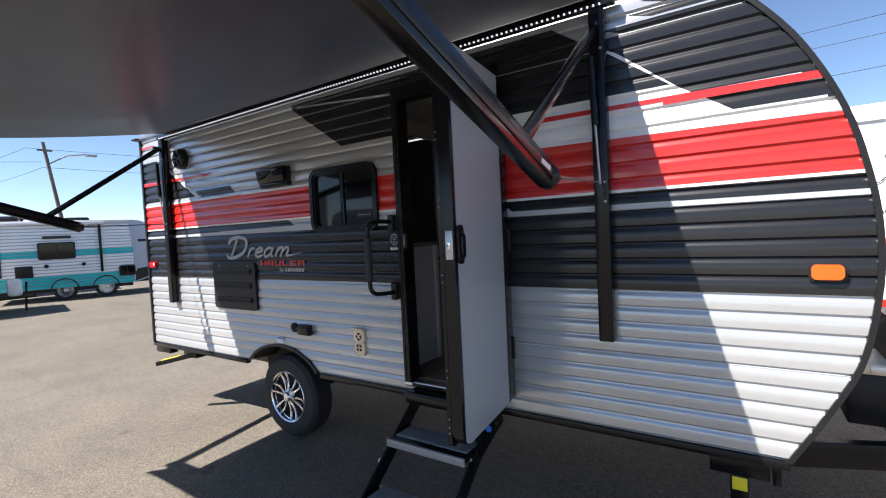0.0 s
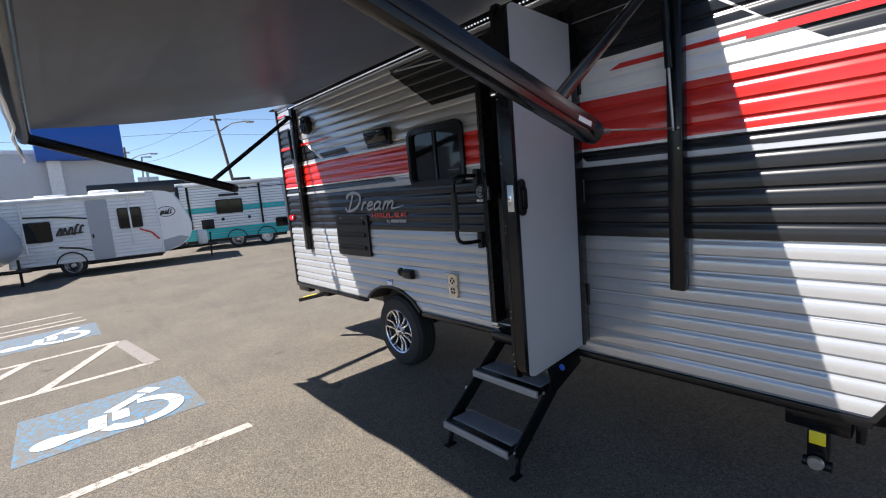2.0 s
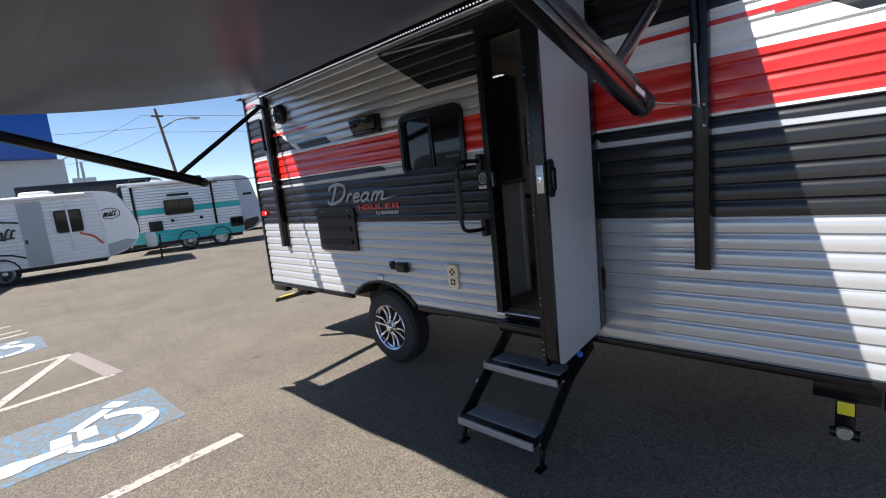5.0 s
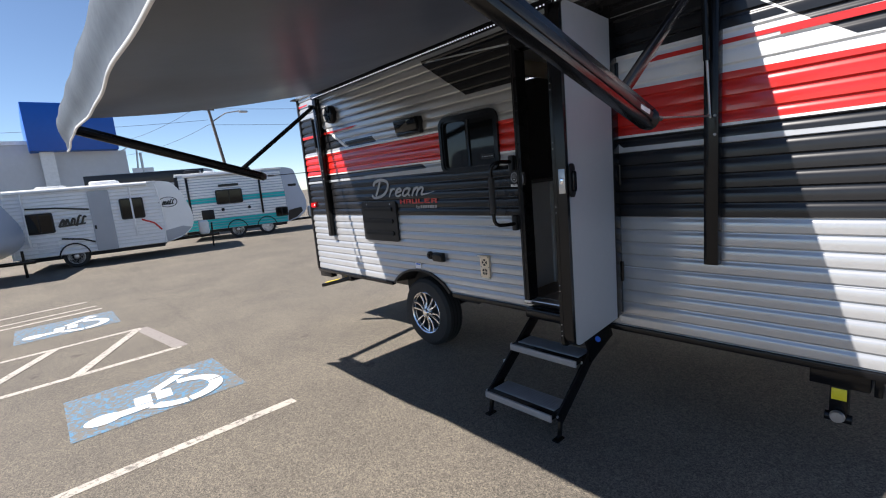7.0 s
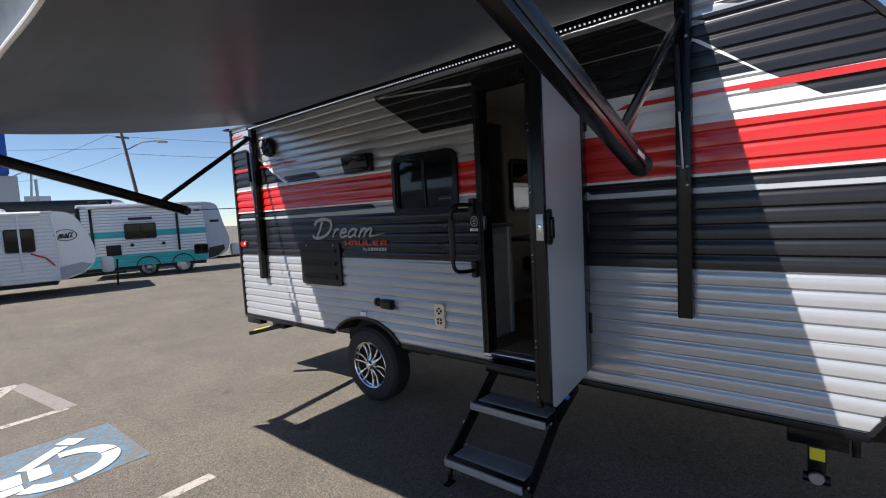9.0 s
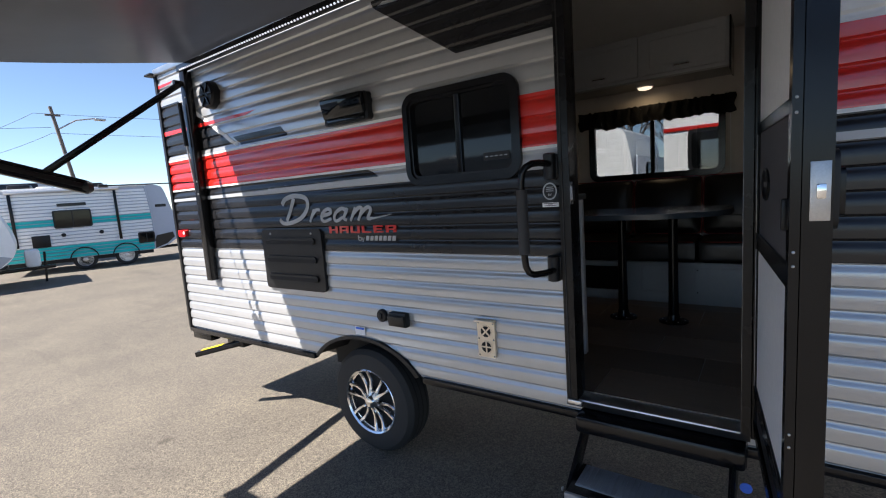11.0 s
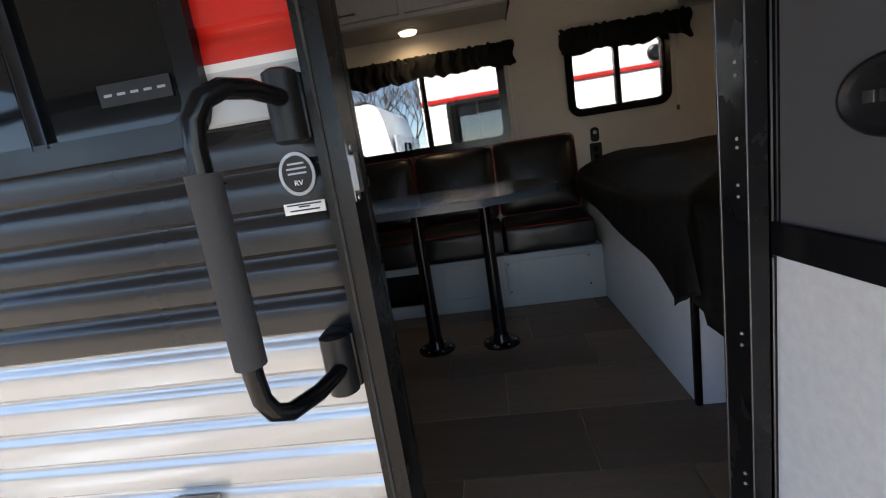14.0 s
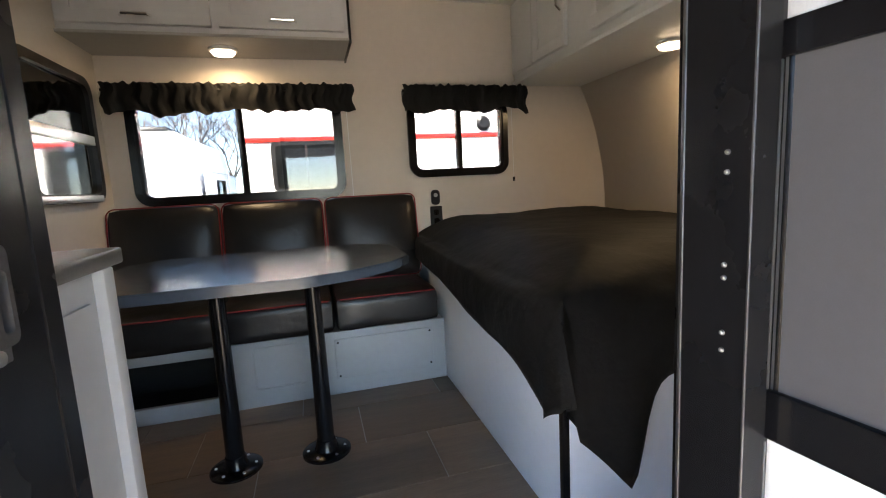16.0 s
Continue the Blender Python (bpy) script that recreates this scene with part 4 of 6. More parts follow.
part("vent_hood", bar((-2.222, WY - 0.020, 0.966), (-2.118, WY - 0.020, 0.966), 0.034, 0.010), BRASSY, fv)
for x in (-2.210, -2.130):
    for z in (0.792, 0.874, 0.954):
        part("screw", lathe([(-0.018, 0.003), (-0.014, 0.005)], 8, (x, WY, z)), DARKSTEEL, fv)

# speaker, porch lamp, markers
sp = part("speaker", lathe([(-0.05, 0.05), (-0.055, 0.075), (-0.04, 0.092), (0.0, 0.095), (0.006, 0.095)], 28, (-4.29, WY, 2.375)), BLACKPL, trailer, "round black outdoor speaker")
for a in range(6):
    part("speaker_spoke", turn(box(0.02, 0.085, -0.006, 0.006, -0.006, 0.006, 0.002), pose(-4.29, WY - 0.056, 2.375, 0, a * 60, 0)), BLACK, sp)
bm = slab(round_rect(-2.955, 2.068, 0.335, 0.145, 0.015), WY - 0.035, WY + 0.006)
pl = part("porch_lamp", bm, BLACKPL, trailer, "glossy black wedge-shaped porch lamp")
part("lamp_hood", turn(box(-0.155, 0.155, -0.04, 0.0, -0.055, 0.055, 0.012), pose(-2.955, WY - 0.030, 2.088, 12)), TINT, pl)
part("lamp_lens", box(-3.10, -2.81, WY - 0.040, WY - 0.034, 2.000, 2.035, 0.004), TINT, pl)
mk = part("marker_lamp", slab(round_rect(0.290, 1.374, 0.098, 0.058, 0.018), WY - 0.028, WY + 0.004), AMBER, trailer, "amber marker lamp")
part("lamp_base", slab(round_rect(0.292, 1.368, 0.116, 0.070, 0.022), WY - 0.010, WY + 0.006), BLACKPL, mk)
mk = part("marker_lamp", slab(round_rect(-4.965, 1.402, 0.115, 0.055, 0.018), WY - 0.024, WY + 0.004), REDLENS, trailer, "red marker lamp")
part("reflector_patch", lathe([(-0.026, 0.012), (-0.024, 0.014)], 12, (-4.93, WY, 1.405)), LABELW, mk)

# wheel
HUB = Vector((-3.092, WY + 0.075, 0.320))


def wheel_parts(parent, hub, r, width, out=-1):
    tp = [(0.0, r * 0.62), (-0.004, r * 0.70), (0.004, r * 0.90), (0.03, r * 0.985), (width * 0.3, r), (width * 0.7, r), (width - 0.03, r * 0.985), (width, r * 0.88), (width, r * 0.60)]
    ty = part("tyre", lathe(tp, 44, hub, "y", False), RUBBER, parent, "black radial tyre")
    for k in range(3):
        part("tread_groove", ring([(hub.x + (r + 0.001) * math.cos(a), hub.z + (r + 0.001) * math.sin(a)) for a in [i * math.pi / 20 for i in range(40)]], [(hub.x + (r - 0.006) * math.cos(a), hub.z + (r - 0.006) * math.sin(a)) for a in [i * math.pi / 20 for i in range(40)]], hub.y + width * (0.3 + 0.2 * k), hub.y + width * (0.3 + 0.2 * k) + 0.008), DARKGAP, ty)
    wh = part("wheel", lathe([(0.004, r * 0.58), (-0.004, r * 0.61), (0.002, r * 0.63), (0.02, r * 0.63), (0.03, r * 0.56), (0.11, r * 0.53), (0.112, 0.05)], 40, hub, "y", False), ALLOY, parent, "polished alloy wheel rim")
    part("brake_drum", lathe([(0.07, r * 0.5), (0.10, r * 0.5)], 24, hub), DARKGAP, wh)
    for k in range(6):
        for s in (-1, 1):
            b = bmesh.new()
            rows = []
            for i in range(9):
                u = i / 8
                rad = 0.040 + (r * 0.60 - 0.040) * u
                ang = radians(s * (5.0 + 7.5 * math.sin(math.pi * min(1.0, 0.15 + 0.70 * u))))
                w = 0.0095 + 0.0035 * abs(2 * u - 1)
                y_ = 0.002 + 0.020 * math.sin(math.pi * u)
                c, t_ = Vector((rad * math.cos(ang), 0, rad * math.sin(ang))), Vector((-math.sin(ang), 0, math.cos(ang)))
                rows.append([b.verts.new(c + t_ * w * q + Vector((0, y_ + d, 0))) for q, d in ((-1, 0.006), (-0.6, 0), (0.6, 0), (1, 0.006), (1, 0.030), (-1, 0.030))])
            for p_, q_ in zip(rows, rows[1:]):
                for j in range(6):
                    b.faces.new((p_[j], p_[(j + 1) % 6], q_[(j + 1) % 6], q_[j]))
            bmesh.ops.recalc_face_normals(b, faces=b.faces)
            part("spoke", turn(b, Matrix.Translation(hub) @ pose(0, 0, 0, 0, k * 60 + 15, 0)), ALLOY, wh)
    # near-black disc gives the shade between the spokes
    part("wheel_void", lathe([(0.050, r * 0.55), (0.056, r * 0.55)], 30, hub), DARKGAP, wh)
    part("hub_cap", lathe([(-0.018, 0.014), (-0.012, 0.030), (0.02, 0.052), (0.05, 0.056)], 20, hub), CHROME, wh)
    for k in range(5):
        part("lug_nut", lathe([(0.0, 0.007), (0.03, 0.009)], 6, hub + Vector((0.072 * math.cos(k * 1.2566), 0.0, 0.072 * math.sin(k * 1.2566)))), CHROME, wh)


wheel_parts(trailer, HUB, 0.336, 0.205)
part("axle", tube([(-3.10, WY + 0.22, 0.319), (-3.10, 4.4, 0.319)], 0.035), BLACK, trailer)

# stabiliser jacks
def jack(x, y, flat):
    j = part("stabiliser_jack", box(x - 0.11, x + 0.11, y - 0.05, y + 0.12, 0.48, 0.585, 0.006), BLACK, trailer, "black folding stabiliser jack with yellow sticker")
    if flat:
        part("jack_leg", bar((x + 0.10, y, 0.52), (x - 0.28, y - 0.22, 0.43), 0.06, 0.04), BLACK, j)
        part("jack_sticker", bar((x - 0.08, y - 0.105, 0.502), (x - 0.24, y - 0.197, 0.463), 0.05, 0.004), YELLOW, j)
    else:
        part("jack_leg", box(x - 0.034, x + 0.034, y - 0.04, y + 0.04, 0.325, 0.49, 0.006), BLACK, j)
        part("jack_sticker", box(x - 0.026, x + 0.030, y - 0.046, y - 0.040, 0.415, 0.472, 0.002), YELLOW, j)
        part("jack_foot", lathe([(-0.045, 0.010), (-0.045, 0.026), (-0.030, 0.030), (-0.028, 0.014), (0.03, 0.014)], 16, (x, y - 0.02, 0.335)), STEEL, j)
        part("jack_roller", turn(lathe([(-0.05, 0.022), (0.05, 0.022)], 14, (0, 0, 0)), pose(x, y - 0.02, 0.318, 0, 0, 90)), BLACK, j)
        part("jack_tab", box(x + 0.12, x + 0.15, y - 0.03, y + 0.03, 0.46, 0.585, 0.004), BLACK, j)


jack(-0.010, WY + 0.09, False)
jack(-4.55, WY + 0.12, True)

# drawbar in front of the nose, with a battery box and a bottle cover
for y in (2.62, 4.12):
    part("tongue_beam", bar((0.10, y, 0.475), (1.85, 3.37 + (0.05 if y > 3 else -0.05), 0.475), 0.06, 0.115), BLACK, trailer, "black steel drawbar beam")
part("crossmember", box(0.62, 0.70, 2.90, 3.84, 0.44, 0.52, 0.004), BLACK, trailer)
part("coupler", box(1.80, 2.05, 3.31, 3.43, 0.44, 0.56, 0.02), BLACK, trailer)
part("tongue_jack", tube([(1.45, 3.37, 0.32), (1.45, 3.37, 1.15)], 0.03, 12), BLACK, trailer)
part("jack_foot", lathe([(0.0, 0.09), (0.01, 0.09), (0.03, 0.04)], 18, (1.45, 3.37, 0.30), "z"), BLACK, trailer)
bb = part("battery_box", box(0.44, 0.60, 3.00, 3.34, 0.53, 0.79, 0.012), BLACKPL, trailer, "black battery box with a tan lid")
part("lid", box(0.43, 0.61, 2.99, 3.35, 0.79, 0.845, 0.008), BRASSY, bb, "tan lid")
part("brace", bar((0.63, 3.02, 0.82), (0.70, 3.02, 0.53), 0.02, 0.012, (0, 1, 0)), STEEL, bb)
for x in (0.46, 0.56):
    part("lid_plate", box(x - 0.03, x + 0.03, 2.984, 2.991, 0.80, 0.835, 0.002), ALU, bb)
bm = box(0.66, 1.24, 2.98, 3.76, 0.535, 1.16, 0.0)
bmesh.ops.bevel(bm, geom=[e for e in bm.edges if max(v.co.z for v in e.verts) > 1.0 or abs(e.verts[0].co.z - e.verts[1].co.z) > 0.1], offset=0.13, segments=5, affect="EDGES")
for v in bm.verts:
    v.co.x += 0.06 * (1.16 - v.co.z) * (-1 if v.co.x < 0.95 else 1)
bc = part("bottle_cover", bm, BLACKPL, trailer, "black moulded gas bottle cover")
part("cover_lid", box(0.80, 1.10, 3.15, 3.58, 1.158, 1.178, 0.008), BLACKPL, bc)

# folding entry steps
steps = part("entry_steps", box(-1.715, -1.120, WY - 0.115, WY + 0.25, 0.565, 0.640, 0.018), BLACK, trailer, "black folding entry steps with two silver treads")
for x in (-1.695, -1.165):
    bm = bar((x, WY + 0.04, 0.60), (x, 1.70, 0.155), 0.014, 0.085, (0, 1, 0))
    part("stringer", bm, BLACK, steps, "black steel stringer")
    part("step_leg", bar((x, 1.73, 0.19), (x, 1.70 if x > -1.5 else 1.69, ground_z(x) + 0.004), 0.028, 0.016, (1, 0, 0)), BLACK, steps)
    part("step_foot", box(x - 0.02, x + 0.02, 1.655, 1.725, ground_z(x) + 0.001, ground_z(x) + 0.012, 0.002), BLACK, steps)
for y, z in ((1.650, 0.205), (1.925, 0.440)):
    tr = part("tread", box(-1.685, -1.175, y, y + 0.21, z - 0.028, z, 0.004), BLACK, steps, "step tread with grip strip and silver nosing")
    part("nosing", box(-1.685, -1.175, y - 0.010, y + 0.006, z - 0.040, z + 0.003, 0.004), TREADGREY, tr, "silver aluminium nosing")
    for xs_ in (-1.695, -1.165):
        part("tread_bolt", turn(lathe([(-0.006, 0.004), (-0.004, 0.008), (0.0, 0.009)], 10, (0, 0, 0)), pose(xs_ + (0.008 if xs_ > -1.5 else -0.008), y + 0.03, z - 0.012, 0, 0, 90 if xs_ > -1.5 else -90)), STEEL, tr)
    part("grip_mat", box(-1.665, -1.195, y + 0.055, y + 0.20, z - 0.002, z + 0.004, 0.001), TREADGREY, tr)
    bm = bmesh.new()
    for k in range(24):
        box(-1.66 + 0.0195 * k, -1.651 + 0.0195 * k, y + 0.06, y + 0.195, z + 0.003, z + 0.0065, 0, bm)
    tagged(part("grip_ribs", bm, TREADGREY, tr), kind="stuff")
part("side_reflector", box(-1.7045, -1.7015, 1.86, 1.88, 0.315, 0.345, 0.001), LABELW, steps)
part("step_badge", lathe([(-0.004, 0.018), (0.0, 0.018)], 20, (-1.12, WY - 0.16, 0.545)), BLUEST, steps, "round blue badge")
part("step_sidewall", bar((-1.155, WY + 0.05, 0.57), (-1.155, WY - 0.22, 0.47), 0.012, 0.16, (0, 1, 0)), BLACK, steps)

# ---- awning ----
awning = thing("awning", (-2.5, WY - 0.03, 2.63), "extended charcoal vinyl awning on black folding arms", "awning")
part("wall_rail", box(-4.62, -0.44, WY - 0.065, WY - 0.022, 2.585, 2.635, 0.008), BLACK, awning, "black awning rail")
bm = bmesh.new()
for k in range(150):
    x = -4.55 + 4.05 * k / 149
    box(x - 0.004, x + 0.004, WY - 0.074, WY - 0.066, 2.588, 2.596, 0, bm)
tagged(part("led_strip", bm, LEDBEAD, awning, "strip of small white beads"), kind="stuff")


def cloth(u, v):
    x0, x1 = -4.50 + 0.16 * v, -0.50 - 0.46 * v
    z = 2.632 + (2.315 - 2.632) * v - 0.05 * math.sin(math.pi * v) + 0.006 * math.sin(9 * u + 5 * v)
    return (x0 + (x1 - x0) * u, WY - 0.06 - 2.21 * v, z)


part("canopy", grid_sheet(40, 20, cloth, 0.003), FABRIC, awning, "charcoal vinyl canopy")
part("roller", tube([(-4.62, -0.02, 2.275), (-0.52, -0.02, 2.275)], 0.045, 16), BLACK, awning, "black roller tube")


def drop(u, v):
    x = -4.56 + 3.74 * u
    low = 2.085 + 0.030 * u + 0.010 * math.sin(7 * u)
    z = 2.345 + (low - 2.345) * v
    return (x, -0.055 - 0.030 * math.sin(math.pi * min(1, v + 0.25)) + 0.010 * v * math.sin(13 * u + 1) + 0.004 * math.sin(31 * u), z)


part("hanging_valance", grid_sheet(60, 8, drop, 0.003), VALANCE, awning, "grey hanging valance in the wind")
part("valance_piping", tube([drop(k / 60, 1.0) for k in range(61)], 0.007, 8), PIPING, awning, "white piping")
for x, end, out in ((-0.523, 1.767, 0), (-4.565, 1.776, 1)):
    ch = part("wall_channel", box(x - 0.034, x + 0.034, WY - 0.060, WY - 0.001, 1.04, 2.585, 0.006), BLACK, awning, "black upright arm channel")
    for z in (1.70, 1.79, 2.40):
        part("bolt", lathe([(-0.066, 0.005), (-0.06, 0.008), (-0.058, 0.008)], 8, (x + 0.018, WY, z)), STEEL, ch)
    tip = (x, -0.02, 2.275)
    low = (x, 1.507, end)
    arm = part("main_arm", bar(low, tip, 0.050, 0.078), BLACK, awning, "black main awning arm")
    part("arm_groove", bar((x + 0.0262, 1.507, end), (x + 0.0262, 0.0, 2.27), 0.006, 0.030), BLACKPL, arm)
    part("arm_cap", lathe([(-0.03, 0.030), (0.0, 0.044), (0.03, 0.030)], 14, (x, 1.507, end)), BLACKPL, arm)
    if x > -2:
        part("arm_sticker", bar((x + 0.0275, 1.46, end + 0.02), (x + 0.0275, 1.38, end + 0.042), 0.004, 0.022), LABELW, arm, "small warning sticker")
    strut = part("upper_strut", bar((x, WY - 0.07, 2.50), (x, 1.31, 1.865), 0.026, 0.040), BLACK, awning, "grey and black upper strut")
    part("strut_pivot", lathe([(-0.05, 0.018), (0.05, 0.018)], 10, (x, WY - 0.07, 2.50)), BLACK, strut)
    part("gas_strut", tube([(x - 0.02, WY - 0.09, 2.36), (x - 0.01, WY - 0.085, 2.05)], 0.016, 10), BLACK, strut)
    part("gas_rod", tube([(x - 0.01, WY - 0.085, 2.06), (x, WY - 0.07, 1.78)], 0.006, 8), STEEL, strut)
    rod = part("lower_rod", tube([(x, WY - 0.06, 1.790), (x, 1.50, end + 0.004)], 0.004, 8), BLACK if x < -2 else STEEL, awning, "thin steel stay rod")
    part("rod_collar", tube([(x, 1.62, end + 0.004), (x, 1.57, end + 0.004)], 0.011, 10), DARKSTEEL, rod)
bm = box(-5.16, REAR + 0.02, WY - 0.05, WY + 0.02, 2.66, 2.675, 0.003)
part("gutter_spout", bm, BLACKPL, trailer)


# ---- trailer interior ----
FZ, CZ = 0.675, 2.60
INY, BACK, PX = WY + 0.045, 4.455, -2.435
lining = lambda name, b, m=CREAM: solo(name, b, m, (-1.0, 3.3, FZ), "cream painted wallboard lining", "wall", kind="structure", smooth=40)
# near wall lining, around the doorway and the window
bm = box(PX, -1.757, INY, INY + 0.012, FZ, 1.66)
box(PX, -1.757, INY, INY + 0.012, 2.05, CZ, 0, bm)
box(-1.95, -1.757, INY, INY + 0.012, 1.66, 2.05, 0, bm)
box(-1.757, -1.104, INY, INY + 0.012, 2.402, CZ, 0, bm)
for k in range(24):
    za, zb = FZ + (CZ - FZ) * k / 24, FZ + (CZ - FZ) * (k + 1) / 24
    box(-1.104, min(front(za), front(zb)) - 0.05, INY, INY + 0.012, za, zb, 0, bm)
lining("wall_near", bm)
WB = (-2.335, -1.335, 1.570, 2.090)
WS = (-0.98, -0.385, 1.650, 2.075)
bm = bmesh.new()
cells_x = sorted({PX, WB[0] + 0.04, WB[1] - 0.04, WS[0] + 0.04, WS[1] - 0.04, 0.5})
cells_z = sorted({FZ, WB[2] + 0.04, WB[3] - 0.04, WS[2] + 0.04, WS[3] - 0.04, CZ})
for a, b in zip(cells_x, cells_x[1:]):
    for c, d in zip(cells_z, cells_z[1:]):
        mx, mz = (a + b) / 2, (c + d) / 2
        if any(w[0] + 0.04 <= mx <= w[1] - 0.04 and w[2] + 0.04 <= mz <= w[3] - 0.04 for w in (WB, WS)):
            continue
        box(a, b, BACK, FARY, c, d, 0, bm)
bmesh.ops.remove_doubles(bm, verts=bm.verts, dist=0.0005)
box(PX, 0.0, BACK, FARY, CZ, TOP + 0.03, 0, bm)
lining("wall_back", bm)
bm = grid_sheet(40, 2, lambda u, v: (front(BOTTOM + (TOP - BOTTOM) * u) - 0.165, INY + (BACK - INY) * v, BOTTOM + (TOP - BOTTOM) * u), 0.01)
lining("wall_nose", bm)
bm = box(PX - 0.03, PX, INY, 2.80, FZ, CZ)
box(PX - 0.03, PX, 3.66, BACK, FZ, CZ, 0, bm)
box(PX - 0.03, PX, 2.80, 3.66, 2.46, CZ, 0, bm)
lining("wall_partition", bm)
# rear room behind the partition's opening; its lack of light is put into the grey
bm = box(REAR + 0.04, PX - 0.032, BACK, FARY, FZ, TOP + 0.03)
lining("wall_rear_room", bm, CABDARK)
solo("floor_rear_room", box(REAR + 0.04, PX - 0.002, WY + 0.28, BACK - 0.002, FZ - 0.05, FZ - 0.004), CABDARK, (-3.6, 3.3, FZ), "rear room floor, coloured darker for its lack of light", "floor", kind="structure", smooth=None)
solo("ceiling", box(PX, -0.30, INY, BACK, CZ, CZ + 0.01), CEILING_M, (-1.0, 3.3, CZ), "off-white ceiling board", "ceiling", kind="structure", smooth=None)
floor = solo("floor", box(PX, -0.0, WY + 0.045, BACK, FZ - 0.05, FZ - 0.004), CABDARK, (-1.0, 3.3, FZ), "brown wood-look plank tiles", "floor", kind="structure", smooth=None)

def inner_window(w, name):
    th = trailer_window(w[0], w[1], w[2], w[3], BACK, -1, shell_windows, name, glass=GLASS)
    for c in th.children:
        if c.name.startswith("pane"):
            c.visible_shadow = False
    bx = th
    part("pull_cord", tube([(w[1] + 0.03, BACK - 0.01, w[3] - 0.02), (w[1] + 0.035, BACK - 0.01, w[2] - 0.02)], 0.002, 6), LABELW, bx)
    part("cord_bob", tube([(w[1] + 0.035, BACK - 0.01, w[2] - 0.02), (w[1] + 0.035, BACK - 0.01, w[2] - 0.045)], 0.007, 8), BLACKPL, bx)
    return th


shell_windows = thing("window_set", (-1.2, BACK, 1.7), "black framed slider windows in the cream back wall", "window", kind="structure")
inner_window(WB, "window_large")
inner_window(WS, "window_small")


def valance(x0, x1, z0, z1, seed):

    def fn(u, v):
        x = x0 + (x1 - x0) * u
        L2 = x1 - x0
        q = u * L2
        fold = noise.noise(Vector((q * 26, v * 0.8, seed))) * 1.3 + noise.noise(Vector((q * 61, v * 1.5, seed + 4))) * (1.2 - v)
        y = BACK - 0.085 + 0.022 * fold * (0.45 + 0.55 * v)
        top = z1 + 0.016 * noise.noise(Vector((q * 45, 0, seed + 2)))
        low = z0 + 0.045 * noise.noise(Vector((q * 6, 0, seed + 7))) + 0.016 * noise.noise(Vector((q * 25, 0, seed + 9)))
        return (x + 0.008 * math.sin(8 * v) , y, top + (low - top) * v)
    th = solo("valance", grid_sheet(int(130 * (x1 - x0)), 8, fn, 0.003), VALCLOTH, ((x0 + x1) / 2, BACK - 0.06, z1), "gathered black cloth window valance", "curtain", "window valances", smooth=60)
    bm = bmesh.new()
    for x in (x0 + 0.02, x1 - 0.02):
        box(x - 0.01, x + 0.01, BACK - 0.07, BACK - 0.001, z1 - 0.05, z1 - 0.02, 0, bm)
    tube([(x0, BACK - 0.07, z1 - 0.03), (x1, BACK - 0.07, z1 - 0.03)], 0.008, 8, bm)
    part("curtain_rod", bm, BLACKPL, th)
    return th


valance(-2.40, -1.27, 2.005, 2.140, 3)
valance(-1.01, -0.29, 2.0, 2.140, 8)

# overhead cabinet over the sofa
def shaker_front(x0, x1, z0, z1, y, parent, frosted=False):
    d = part("cabinet_door", box(x0, x1, y - 0.018, y, z0, z1, 0.003), CABGREY, parent)
    bm = ring([(x0, z1), (x1, z1), (x1, z0), (x0, z0)], [(x0 + 0.05, z1 - 0.05), (x1 - 0.05, z1 - 0.05), (x1 - 0.05, z0 + 0.05), (x0 + 0.05, z0 + 0.05)], y - 0.026, y - 0.017)
    part("door_rail", bm, CABGREY, d, "", None)
    return d


cab = thing("overhead_cabinet", (-1.86, 4.31, CZ), "pale grey overhead cabinet with two doors above the sofa", "cabinet", "overhead cabinets")
part("body", box(PX + 0.002, -1.292, 4.135, BACK - 0.002, 2.287, CZ - 0.002, 0.002), CABGREY, cab)
# the downward face takes a darker grey, its shade put into the colour
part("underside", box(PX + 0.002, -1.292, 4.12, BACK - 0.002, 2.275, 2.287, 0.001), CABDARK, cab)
for x0, x1 in ((-2.415, -1.865), (-1.835, -1.315)):
    d = shaker_front(x0, x1, 2.312, 2.595, 4.133, cab)
    xm = (x0 + x1) / 2
    part("handle", tube([(xm - 0.055, 4.107, 2.342), (xm - 0.045, 4.088, 2.344), (xm + 0.045, 4.088, 2.344), (xm + 0.055, 4.107, 2.342)], 0.006, 8), CHROME, d, "chrome bow handle")
part("edge_trim", box(-1.295, -1.285, 4.11, BACK - 0.002, 2.262, CZ - 0.002, 0.002), BLACK, cab)

